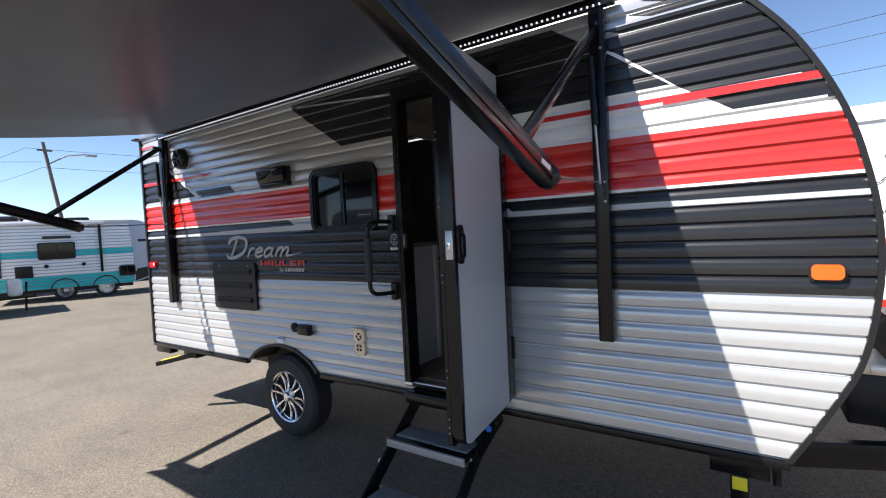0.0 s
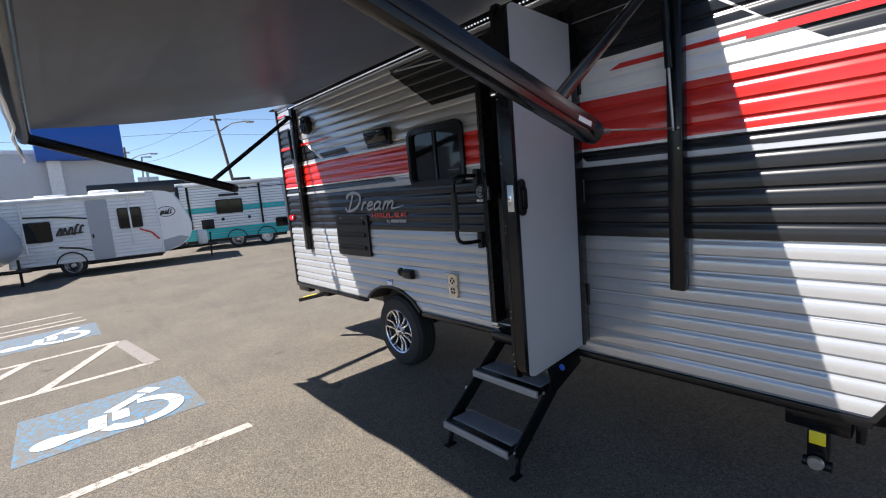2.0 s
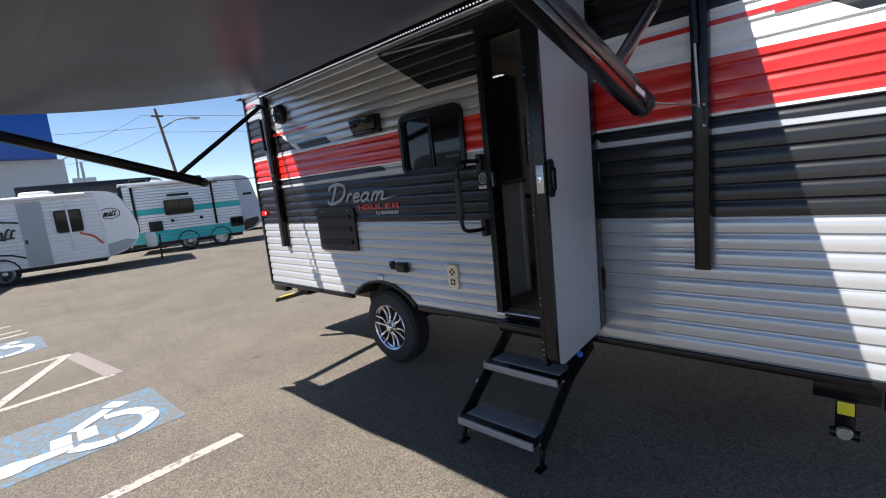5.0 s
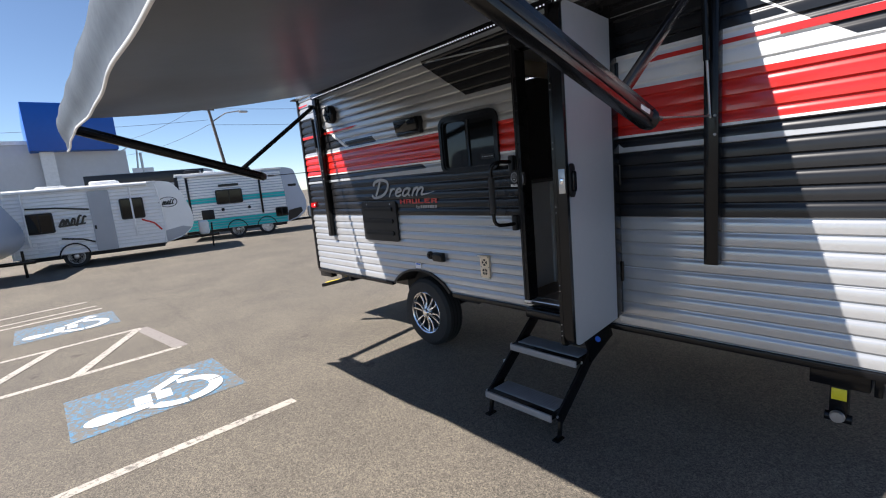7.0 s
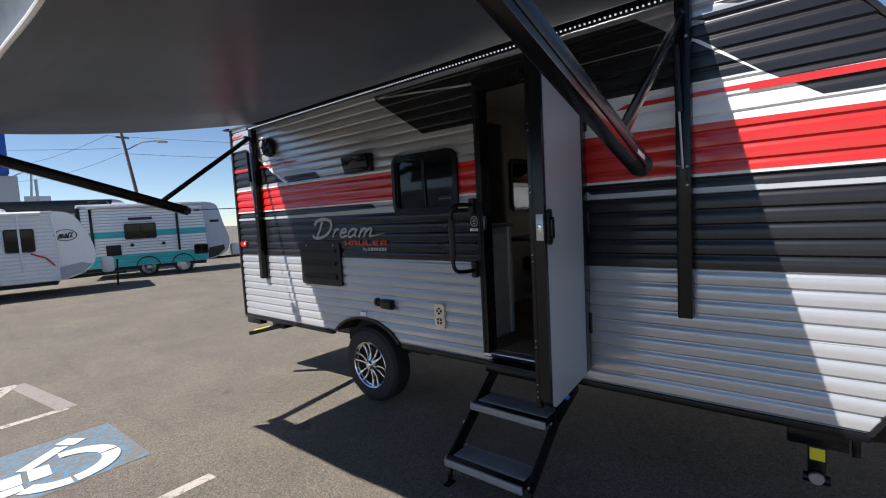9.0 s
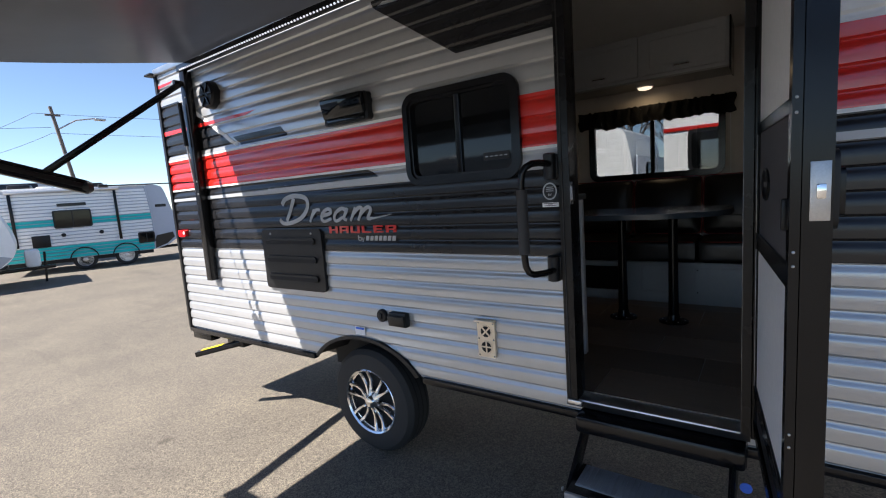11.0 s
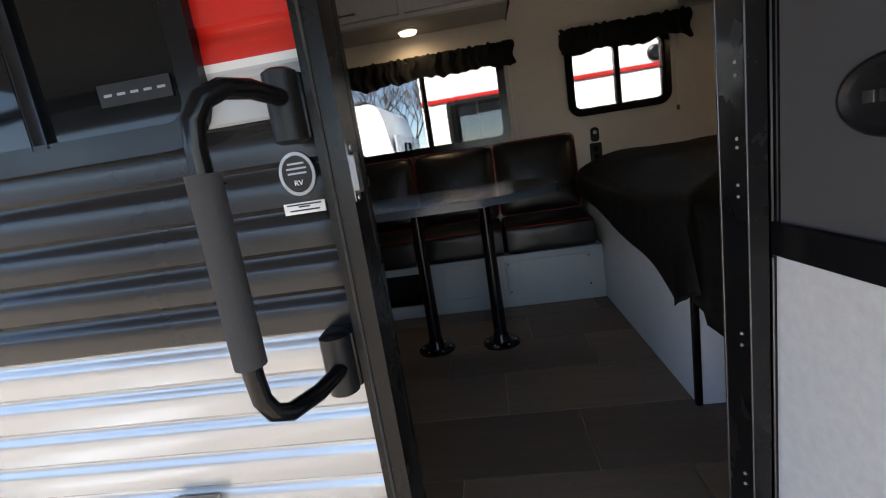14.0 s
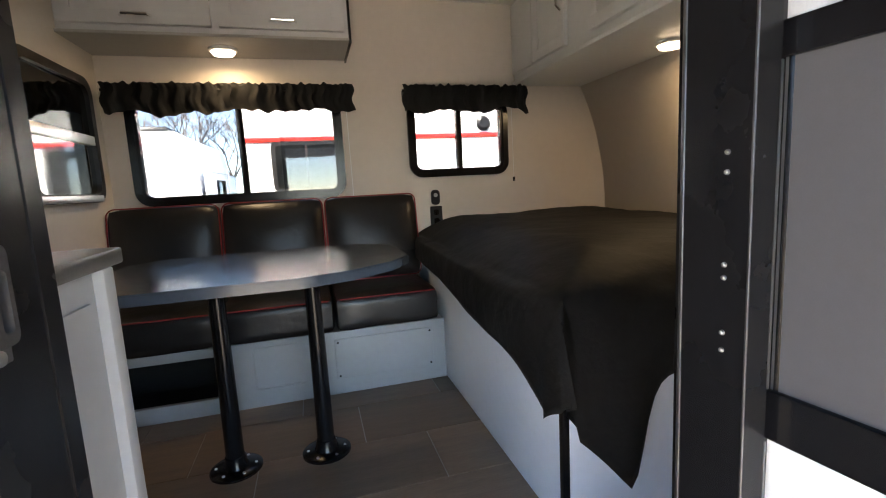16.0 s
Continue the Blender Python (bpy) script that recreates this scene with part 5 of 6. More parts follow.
fcab = thing("overhead_cabinet", (-0.2, 3.7, CZ), "pale grey overhead cabinet with doors above the bed", "cabinet", "overhead cabinets")
part("body", box(-0.325, -0.16, 2.40, BACK - 0.002, 2.172, CZ - 0.002, 0.002), CABPALE, fcab)
part("underside", box(-0.34, 0.12, 2.40, BACK - 0.002, 2.155, 2.172, 0.001), CABPALE, fcab)
for k, (y0, y1) in enumerate(((4.20, 4.44), (3.86, 4.17), (3.30, 3.66), (2.75, 3.10))):
    d = part("cabinet_door", box(-0.343, -0.327, y0, y1, 2.21, 2.59, 0.003), CABPALE, fcab)
    if k:
        for a, b, c, e in ((y0, y1, 2.21, 2.26), (y0, y1, 2.54, 2.59), (y0, y0 + 0.05, 2.26, 2.54), (y1 - 0.05, y1, 2.26, 2.54)):
            part("door_rail", box(-0.352, -0.342, a, b, c, e, 0.002), CABPALE, d)
        part("handle", tube([(-0.352, y0 + 0.025, 2.37), (-0.375, y0 + 0.025, 2.39), (-0.375, y0 + 0.025, 2.45), (-0.352, y0 + 0.025, 2.47)], 0.006, 8), CHROME, d, "chrome bow handle")


def puck_lamp(x, y, z, power):
    th = thing("puck_lamp", (x, y, z), "round warm lit puck lamp under the cabinet", "lamp", "puck lamps")
    part("rim", lathe([(0.0, 0.062), (-0.010, 0.064), (-0.014, 0.056)], 28, (x, y, z), "z"), LABELW, th)
    part("lens", lathe([(-0.010, 0.056), (-0.026, 0.045), (-0.032, 0.020), (-0.033, 0.004)], 28, (x, y, z), "z"), LAMPLENS, th, "glowing warm lens")
    lamp = new("lamp_light", bpy.data.lights.new("lamp_light", "AREA"))
    lamp.data.shape, lamp.data.size, lamp.data.energy, lamp.data.color = "DISK", 0.10, power, (1.0, 0.72, 0.42)
    lamp.matrix_world = look((x, y, z - 0.045), (x, y, z - 1.0))
    lamp.parent = th
    lamp.matrix_parent_inverse = Matrix.Translation((-x, -y, -z))


puck_lamp(-1.855, 4.30, 2.275, 0.08)
puck_lamp(0.0, 3.59, 2.155, 0.12)

# reflective framed pane in the partition
bm_w = thing("framed_mirror", (PX, 4.02, 1.87), "black framed reflective pane with a pale rail on the partition", "mirror")
M90 = Matrix.Translation((PX, 4.02, 1.87)) @ Matrix.Rotation(radians(90), 4, "Z")
fr = part("frame", turn(ring(round_rect(0, 0, 0.58, 0.53, 0.07), round_rect(0, 0, 0.51, 0.46, 0.05), -0.03, -0.001), M90), BLACKPL, bm_w, "black rounded frame")
part("upper_pane", turn(box(-0.26, 0.26, -0.012, -0.008, 0.0, 0.235), M90), TINT, bm_w, "dark glossy upper pane")
part("lower_pane", turn(box(-0.26, 0.26, -0.012, -0.008, -0.235, 0.0), M90), MIRROR, bm_w, "mirror-bright lower pane")
part("mid_rail", turn(box(-0.26, 0.26, -0.028, -0.008, -0.02, 0.02, 0.003), M90), ALU, bm_w, "pale aluminium rail")
part("ledge", turn(box(-0.25, 0.25, -0.034, -0.02, -0.262, -0.235, 0.004), M90), ALU, bm_w)

# kitchen counter end beside the door
ctr = thing("kitchen_counter", (-2.0, 2.55, FZ), "pale grey kitchen counter unit with a dark worktop beside the door", "cabinet")
part("body", box(PX + 0.004, -1.872, INY + 0.014, 2.765, FZ + 0.001, 1.497, 0.003), CABGREY, ctr)
part("corner_post", box(-1.885, -1.855, 2.735, 2.775, FZ + 0.001, 1.497, 0.004), CABGREY, ctr)
part("end_panel", box(-1.871, -1.864, INY + 0.06, 2.70, FZ + 0.06, 1.45, 0.002), CABGREY, ctr)
part("worktop", box(PX + 0.004, -1.845, INY + 0.014, 2.795, 1.499, 1.527, 0.005), COUNTER, ctr, "dark speckled worktop")

# sofa
sofa = thing("sofa_bench", (-1.56, 4.18, FZ), "bench sofa with three black leatherette seats and backs with red piping", "sofa")
bz = 0.970
part("base", box(-1.955, -0.960, 3.960, BACK - 0.004, FZ + 0.001, bz, 0.002), PLINTH, sofa, "grey plinth")
bm = box(PX + 0.004, -1.955, 3.960, 3.985, FZ + 0.001, FZ + 0.070, 0.002)
box(PX + 0.004, -1.955, 3.960, BACK - 0.004, 0.93, bz, 0.002, bm)
part("open_base", bm, PLINTH, sofa)
# sheets round the seat recess, coloured near-black in place of its shade
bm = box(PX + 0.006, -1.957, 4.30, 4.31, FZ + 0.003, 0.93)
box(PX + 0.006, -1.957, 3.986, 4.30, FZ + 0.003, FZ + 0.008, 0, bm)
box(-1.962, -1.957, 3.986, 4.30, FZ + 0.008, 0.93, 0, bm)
part("recess", bm, DARKGAP, sofa, "near-black sheets standing in for shade in the recess under the seats")
# an inset framed panel and a screwed access panel
part("inset_panel", ring([(-1.835, 0.945), (-1.605, 0.945), (-1.605, 0.745), (-1.835, 0.745)], [(-1.822, 0.932), (-1.618, 0.932), (-1.618, 0.758), (-1.835 + 0.013, 0.758)], 3.954, 3.961), PLINTH, sofa, "", None)
ap = part("access_panel", box(-1.480, -1.022, 3.953, 3.961, 0.748, 0.936, 0.003), PLINTH, sofa)
for x in (-1.465, -1.037):
    for z in (0.763, 0.921):
        part("screw", lathe([(-0.004, 0.004), (0, 0.005)], 8, (x, 3.953, z)), BLACKPL, ap)


def cushion(x0, x1, y0, y1, z0, z1, puff, r):
    b = bmesh.new()
    bmesh.ops.create_cube(b, size=1.0)
    bmesh.ops.subdivide_edges(b, edges=b.edges[:], cuts=7, use_grid_fill=True)
    hx, hy, hz = (x1 - x0) / 2, (y1 - y0) / 2, (z1 - z0) / 2
    c = Vector(((x0 + x1) / 2, (y0 + y1) / 2, (z0 + z1) / 2))
    for v in b.verts:
        p = v.co * 2
        q = Vector((p.x * hx, p.y * hy, p.z * hz))
        inner = Vector((max(-hx + r, min(hx - r, q.x)), max(-hy + r, min(hy - r, q.y)), max(-hz + r, min(hz - r, q.z))))
        d = q - inner
        if d.length > 1e-6:
            q = inner + d.normalized() * min(d.length, r) if d.length > r else q
        bulge = (1 - p.x ** 2) * (1 - p.z ** 2) if hy < hz else (1 - p.x ** 2) * (1 - p.y ** 2)
        if hy < hz:
            q.y += puff * bulge * (1 if p.y > 0 else -1) if abs(p.y) > 0.9 else 0
        elif p.z > 0.9:
            q.z += puff * bulge
        w = noise.noise((q + c) * 7) * 0.004
        v.co = c + q + Vector((0, w, w))
    return b


w3 = (2.425 - 0.985) / 3
for k in range(3):
    x0, x1 = -2.43 + k * (w3 + 0.003), -2.43 + k * (w3 + 0.003) + w3 - 0.004
    s = part("seat_cushion", cushion(x0, x1, 3.925, 4.40, bz + 0.002, 1.130, 0.016, 0.03), LEATHER, sofa, "black leatherette seat cushion")
    part("piping", tube([(x0 + 0.02, 3.930, 1.122), (x1 - 0.02, 3.930, 1.122)], 0.0035, 6), PIPERED, s, "red piping")
    bk = turn(cushion(x0, x1, -0.06, 0.06, -0.21, 0.225, 0.030, 0.035), pose(0, 4.335, 1.340, -10))
    back = part("back_cushion", bk, LEATHER, sofa, "black leatherette back cushion")
    loop = []
    for px_, pz_ in round_rect((x0 + x1) / 2, 0.008, x1 - x0 - 0.006, 0.43, 0.035):
        loop.append(pose(0, 4.335, 1.340, -10) @ Vector((px_, -0.050, pz_)))
    part("piping", tube(loop + [loop[0]], 0.0032, 6), PIPERED, back, "red piping")
    part("pleat", turn(tube([(x0 + 0.03, -0.080, -0.075), ((x0 + x1) / 2, -0.092, -0.08), (x1 - 0.03, -0.080, -0.075)], 0.004, 6), pose(0, 4.335, 1.340, -10)), LEATHER, back)

# table
tbl = thing("dinette_table", (-1.70, 3.5, FZ), "grey laminate dinette table on two black pedestal legs", "table")
TZ = 1.382


def table_outline():
    x0, x1, y0, y1 = -2.16, -1.232, 3.12, 3.80
    return [(x0 + 0.10, y0), (x1 - 0.34, y0), (x1 - 0.20, y0 + 0.045), (x1 - 0.07, y0 + 0.14), (x1, y0 + 0.24), (x1, y1 - 0.16), (x1 - 0.02, y1 - 0.10), (x1 - 0.14, y1), (x0 + 0.10, y1), (x0, y1 - 0.10), (x0, y0 + 0.10)]


bm = bmesh.new()
o = table_outline()
lo = [bm.verts.new((x, y, TZ - 0.030)) for x, y in o]
hi = [bm.verts.new((x, y, TZ)) for x, y in o]
bm.faces.new(lo[::-1])
bm.faces.new(hi)
for k in range(len(o)):
    bm.faces.new((lo[k], lo[(k + 1) % len(o)], hi[(k + 1) % len(o)], hi[k]))
bmesh.ops.bevel(bm, geom=[e for e in bm.edges if abs(e.verts[0].co.z - e.verts[1].co.z) < 1e-5], offset=0.004, segments=2, affect="EDGES")
part("tabletop", bm, TABLETOP, tbl, "grey laminate top with a blue reflected sheen in its colour")
for x in (-1.850, -1.548):
    lg = part("leg", tube([(x, 3.50, FZ + 0.03), (x, 3.50, TZ - 0.03)], 0.030, 20, r_end=0.026), BLACK, tbl, "black steel pedestal leg")
    part("foot_flange", lathe([(0.0, 0.085), (0.007, 0.085), (0.011, 0.079), (0.014, 0.042), (0.030, 0.036), (0.050, 0.033)], 28, (x, 3.50, FZ), "z"), BLACK, lg)
    for k in range(6):
        part("screw", lathe([(0.010, 0.0062), (0.0155, 0.004)], 8, (x + 0.064 * math.cos(k * 1.047), 3.50 + 0.064 * math.sin(k * 1.047), FZ), "z"), STEEL, lg)

# bed
bed = thing("bed_platform", (-0.3, 3.6, FZ), "pale grey bed platform with a black corner edge", "bed")
part("side_panel", box(-0.958, -0.938, 2.870, BACK - 0.004, FZ + 0.001, 1.18, 0.002), BEDPANEL, bed)
part("end_panel", box(-0.948, 0.10, 2.866, 2.886, FZ + 0.001, 1.18, 0.002), BEDPANEL, bed)
part("corner_edge", box(-0.965, -0.945, 2.858, 2.878, FZ + 0.001, 1.18, 0.003), BLACK, bed, "black corner trim")
part("mattress", box(-0.945, 0.18, 2.880, BACK - 0.005, 1.18, 1.36, 0.09), BLANKETM, bed)


def blanket_at(u, v):
    """Lies on the mattress, hangs over its side (-x) and its end (-y), and droops in a point near the corner."""
    a, b = (1.13 + 0.40) * u, (1.585 + 0.40) * v
    dx, dy = max(0.0, a - 1.13), max(0.0, b - 1.585)
    x, y = 0.17 - min(a, 1.13), BACK - 0.004 - min(b, 1.585)
    wob = 0.012 * noise.noise(Vector((a * 2.5, b * 2.5, 0))) + 0.005 * noise.noise(Vector((a * 9, b * 9, 3)))
    z = 1.402 + 0.02 * math.exp(-(b * 2) ** 2) + wob
    ex, ey = max(0.0, 0.30 - abs(a - 1.13)) / 0.30, max(0.0, 0.30 - abs(b - 1.585)) / 0.30
    z -= 0.085 * max(ex, ey) ** 2
    x += 0.030 * ex * ex * (1 if dx > 0 else 0)
    y += 0.030 * ey * ey * (1 if dy > 0 else 0)
    if dx > 0 and dy <= 0:
        x -= 0.020 + 0.03 * min(1, dx * 8) + 0.02 * math.sin(7 * b) * dx
        z -= dx * (0.42 + 0.36 * b / 1.585)
    elif dy > 0 and dx <= 0:
        tip = max(0.0, 1 - (a - 0.985) / 0.16) if a > 0.985 else math.exp(-((a - 0.985) / 0.07) ** 2)
        y -= 0.020 + 0.03 * min(1, dy * 8) + 0.10 * tip * dy + 0.03 * math.sin(11 * a) * dy
        z -= dy * ((0.79 + 0.59 * tip) if a > 0.985 else (0.76 + 0.62 * tip))
    elif dx > 0 and dy > 0:
        m = min(dx, dy)
        r = max(dx, dy)
        z -= r * (0.79 + 0.05 * math.sin(6 * m))
        x -= 0.020 + 0.03 * min(1, dx * 8) - 0.10 * m
        y -= 0.020 + 0.03 * min(1, dy * 8) + 0.10 * m
    return (x, y, z)


solo("blanket", grid_sheet(70, 80, blanket_at, 0.006), BLANKETM, (-0.3, 3.6, 1.39), "black quilted blanket draped over the bed corner", "blanket", smooth=70)

# switches on the back wall
sw = thing("light_switch", (-0.84, BACK, 1.51), "small black wall switch", "switch")
part("plate", slab(round_rect(-0.84, 1.535, 0.05, 0.085, 0.02), BACK - 0.010, BACK - 0.001), BLACKPL, sw)
part("rocker", slab(round_rect(-0.84, 1.548, 0.022, 0.022, 0.010), BACK - 0.015, BACK - 0.010), STEEL, sw)
so = thing("wall_socket", (-0.84, BACK, 1.43), "black wall socket plate", "socket")
part("plate", slab(round_rect(-0.84, 1.425, 0.07, 0.12, 0.006), BACK - 0.010, BACK - 0.001), BLACKPL, so)
for z in (1.40, 1.45):
    part("outlet", slab(round_rect(-0.84, z, 0.03, 0.032, 0.010), BACK - 0.013, BACK - 0.010), BLACK, so)


# ---- parked trailers, buildings, poles ----
def bowed(key, n=4):
    """A smooth line through points of the plane."""
    pts = [Vector(p) for p in key]
    ext = [pts[0] * 2 - pts[1]] + pts + [pts[-1] * 2 - pts[-2]]
    out = []
    for i in range(1, len(ext) - 2):
        p0, p1, p2, p3 = ext[i - 1:i + 3]
        for k in range(n):
            t = k / n
            out.append(0.5 * (2 * p1 + (p2 - p0) * t + (2 * p0 - 5 * p1 + 4 * p2 - p3) * t * t + (3 * p1 - p0 - 3 * p2 + p3) * t ** 3))
    return [(p.x, p.y) for p in out + [pts[-1]]]


def far_trailer(name, m, length, height, stripes, nose, label, door=None, windows=(), wheels=(), extras=True, width=2.2, body=None, ribs=True, floor_z=0.42, shell=None, cooler=None):
    """A parked trailer; its visible side runs along +x from 0 to length at y = 0, the nose at +x."""
    th = new(name)
    th.matrix_world = m
    ORIGIN[th] = Vector((0, 0, 0))
    tagged(th, label, "travel trailer", "parked trailers")
    body = body or CREAMBODY
    key = [(length - nose * 0.90, floor_z), (length - nose * 0.42, floor_z + 0.14), (length - nose * 0.10, 0.80), (length, 1.10), (length - nose * 0.05, 1.45), (length - nose * 0.20, 1.85), (length - nose * 0.38, height - 0.22), (length - nose * 0.56, height - 0.06), (length - nose * 0.85, height)]
    prof = [(0, floor_z)] + bowed(key) + [(0.08, height), (0.02, height - 0.03), (0, height - 0.10)]
    part("body", slab(prof, 0.0, width), shell or body, th, "pale painted body", 25)
    x_rib = length - nose * 0.95

    def rib_end(z):
        """Where the siding meets the moulded nose cap."""
        return x_rib - 0.10 + 0.16 * nose * (1 - ((z - 1.25) / (height - 1.10)) ** 2)
    if ribs:
        sets = {}
        z = floor_z + 0.02
        while z < height - 0.12:
            mt = ([s[4] for s in stripes if s[0] - 0.03 <= z <= s[1] - 0.03] + [body])[0]
            b = sets.setdefault(mt, bmesh.new())
            v = [[b.verts.new((x0, y, zz)) for y, zz in ((0.002, z), (-0.050, z), (-0.056, z + 0.012), (-0.024, z + 0.080), (0.002, z + 0.082))] for x0 in (0.02, rib_end(z + 0.04))]
            for k in range(5):
                b.faces.new((v[0][k], v[0][(k + 1) % 5], v[1][(k + 1) % 5], v[1][k]))
            b.faces.new(v[0][::-1])
            b.faces.new(v[1])
            z += 0.108
        for mt, b in sets.items():
            tagged(part("side_ribs", b, mt, th, "ribbed siding", None), kind="stuff")
        seam = [(rib_end(floor_z + (height - 0.1 - floor_z) * k / 14), -0.045, floor_z + (height - 0.1 - floor_z) * k / 14) for k in range(15)]
        part("cap_trim", tube(seam, 0.022, 8), shell or body, th)
        part("roof_edge", box(0.0, x_rib, -0.06, 0.02, height - 0.055, height + 0.012, 0.01), LABELW, th)
        part("corner_trim", box(-0.012, 0.045, -0.062, 0.01, floor_z, height - 0.05, 0.008), LABELW, th)
    for z0, z1, x0, x1, mt in (() if ribs else stripes):
        part("stripe", box(x0, x1, -0.014, 0.0, z0, z1, 0.002), mt, th)
    for x0, x1, z0, z1 in windows:
        wf = part("window", slab(round_rect((x0 + x1) / 2, (z0 + z1) / 2, x1 - x0, z1 - z0, 0.06), -0.070, 0.0), BLACKPL, th)
        part("pane", slab(round_rect((x0 + x1) / 2, (z0 + z1) / 2, x1 - x0 - 0.08, z1 - z0 - 0.08, 0.04), -0.074, -0.06), TINT, wf)
        part("mullion", box((x0 + x1) / 2 - 0.012, (x0 + x1) / 2 + 0.012, -0.080, -0.06, z0 + 0.03, z1 - 0.03), BLACKPL, wf)
    if door:
        d = part("door", slab(round_rect((door[0] + door[1]) / 2, (door[2] + door[3]) / 2, door[1] - door[0], door[3] - door[2], 0.05), -0.070, 0.0), DOORSKIN, th)
        part("door_handle", box(door[0] + 0.04, door[0] + 0.09, -0.088, -0.069, 1.1, 1.22, 0.01), BLACKPL, d)
    for x in wheels:
        wp = part("tyre", lathe([(0.0, 0.22), (0.0, 0.30), (0.03, 0.33), (0.17, 0.33), (0.2, 0.2)], 28, (x, 0.02, 0.33)), RUBBER, th)
        part("rim", lathe([(-0.01, 0.03), (-0.005, 0.06), (0.02, 0.10), (0.01, 0.19), (-0.004, 0.215), (0.0, 0.225)], 24, (x, 0.02, 0.33)), ALU, wp)
        arcs = [[(x + q * math.cos(a), 0.36 + q * math.sin(a)) for a in [math.pi * k / 12 for k in range(13)]] for q in (0.395, 0.36)]
        part("fender", slab(arcs[0] + arcs[1][::-1], -0.078, 0.03), BLACKPL, th)
    if extras:
        part("air_conditioner", box(length * 0.42, length * 0.42 + 0.75, 0.7, 1.5, height, height + 0.16, 0.07), cooler or LABELW, th, "roof air conditioner")
        part("roof_vent", box(length * 0.2, length * 0.2 + 0.4, 0.8, 1.2, height, height + 0.10, 0.03), LABELW, th)
        part("drawbar", bar((length - nose, width / 2, 0.40), (length + 0.75, width / 2, 0.42), 0.12, 0.10), BLACK, th)
        part("tongue_jack", tube([(length + 0.50, width / 2, 0.0), (length + 0.55, width / 2, 0.85)], 0.03), BLACK, th)
        part("gas_bottle_cover", box(length + 0.12, length + 0.45, width / 2 - 0.3, width / 2 + 0.3, 0.46, 0.95, 0.08), LABELW, th)
        part("underbody", box(0.1, length - nose, 0.05, width - 0.05, 0.30, floor_z), UNDER, th)
    return th


def along(p, q, z):
    """Pose with the side from p to q, the body to the left of it."""
    d = Vector(q) - Vector(p)
    return pose(p[0], p[1], z, 0, 0, math.degrees(math.atan2(d.y, d.x)))


GZ = -0.155
LW = 4.75
sw_tr = far_trailer("travel_trailer", along((-17.95, -0.92), (-16.85, 3.78), GZ), LW, 2.42, (), 0.95, "white ribbed older travel trailer parked in the sun", door=(2.02, 2.56, 0.42, 2.26), windows=((0.42, 1.10, 1.12, 1.72), (2.78, 3.42, 1.30, 1.95)), wheels=(1.45,))
part("logo_plate", slab([(4.10 + 0.27 * math.cos(a), 1.72 + 0.17 * math.sin(a)) for a in [k * math.pi / 12 for k in range(24)]], -0.014, 0.0), CHARCOAL, sw_tr, "dark oval with pale script bars")
part("logo_face", slab([(4.10 + 0.245 * math.cos(a), 1.72 + 0.15 * math.sin(a)) for a in [k * math.pi / 12 for k in range(24)]], -0.018, -0.012), LABELW, sw_tr)
SCRIBBLE = (((0.02, 0.10), (0.10, 0.62), (0.16, 0.55), (0.14, 0.12)), ((0.22, 0.12), (0.27, 0.66), (0.34, 0.30), (0.38, 0.10)), ((0.44, 0.10), (0.47, 0.64), (0.55, 0.60), (0.56, 0.14)), ((0.64, -0.08), (0.70, 0.86), (0.80, 0.90)), ((0.84, 0.08), (0.88, 0.80), (0.98, 0.72)), ((-0.02, 0.02), (0.40, 0.05), (0.98, 0.12)))


def scribble(x, z, w, h, parent, width, depth=-0.019):
    """A slanted script-like mark of a few strokes."""
    b = bmesh.new()
    for k, st in enumerate(SCRIBBLE):
        ribbon([(x + w * p + 0.25 * h * q, z + h * q) for p, q in st], width, width * 0.8, depth, 0.003 + 0.0004 * k, b)
    part("script_mark", b, CHARCOAL, parent, "dark slanted script mark", None)


scribble(3.92, 1.64, 0.34, 0.17, sw_tr, 0.035)
scribble(1.20, 1.28, 0.66, 0.30, sw_tr, 0.060, -0.066)
for pts in (((0.5, 1.88), (1.2, 1.84), (2.0, 1.72)), ((1.2, 0.92), (1.7, 0.84), (2.0, 0.72)), ((3.30, 1.25), (3.62, 1.10), (3.80, 0.86))):
    bm = bmesh.new()
    for a, b in zip(pts, pts[1:]):
        join(bm, bar((a[0], -0.064, a[1]), (b[0], -0.064, b[1]), 0.01, 0.05, (0, 0, 1), 0))
    part("swoosh", bm, CHARCOAL if pts[0][0] < 3 else REDLENS, sw_tr)
part("awning_roll", tube([(0.1, -0.08, 2.36), (3.6, -0.08, 2.36)], 0.06, 12), LABELW, sw_tr, "rolled white awning")
for x in (0.45, 3.10):
    part("awning_arm", box(x - 0.025, x + 0.025, -0.09, -0.012, 0.75, 2.34, 0.004), LABELW, sw_tr)

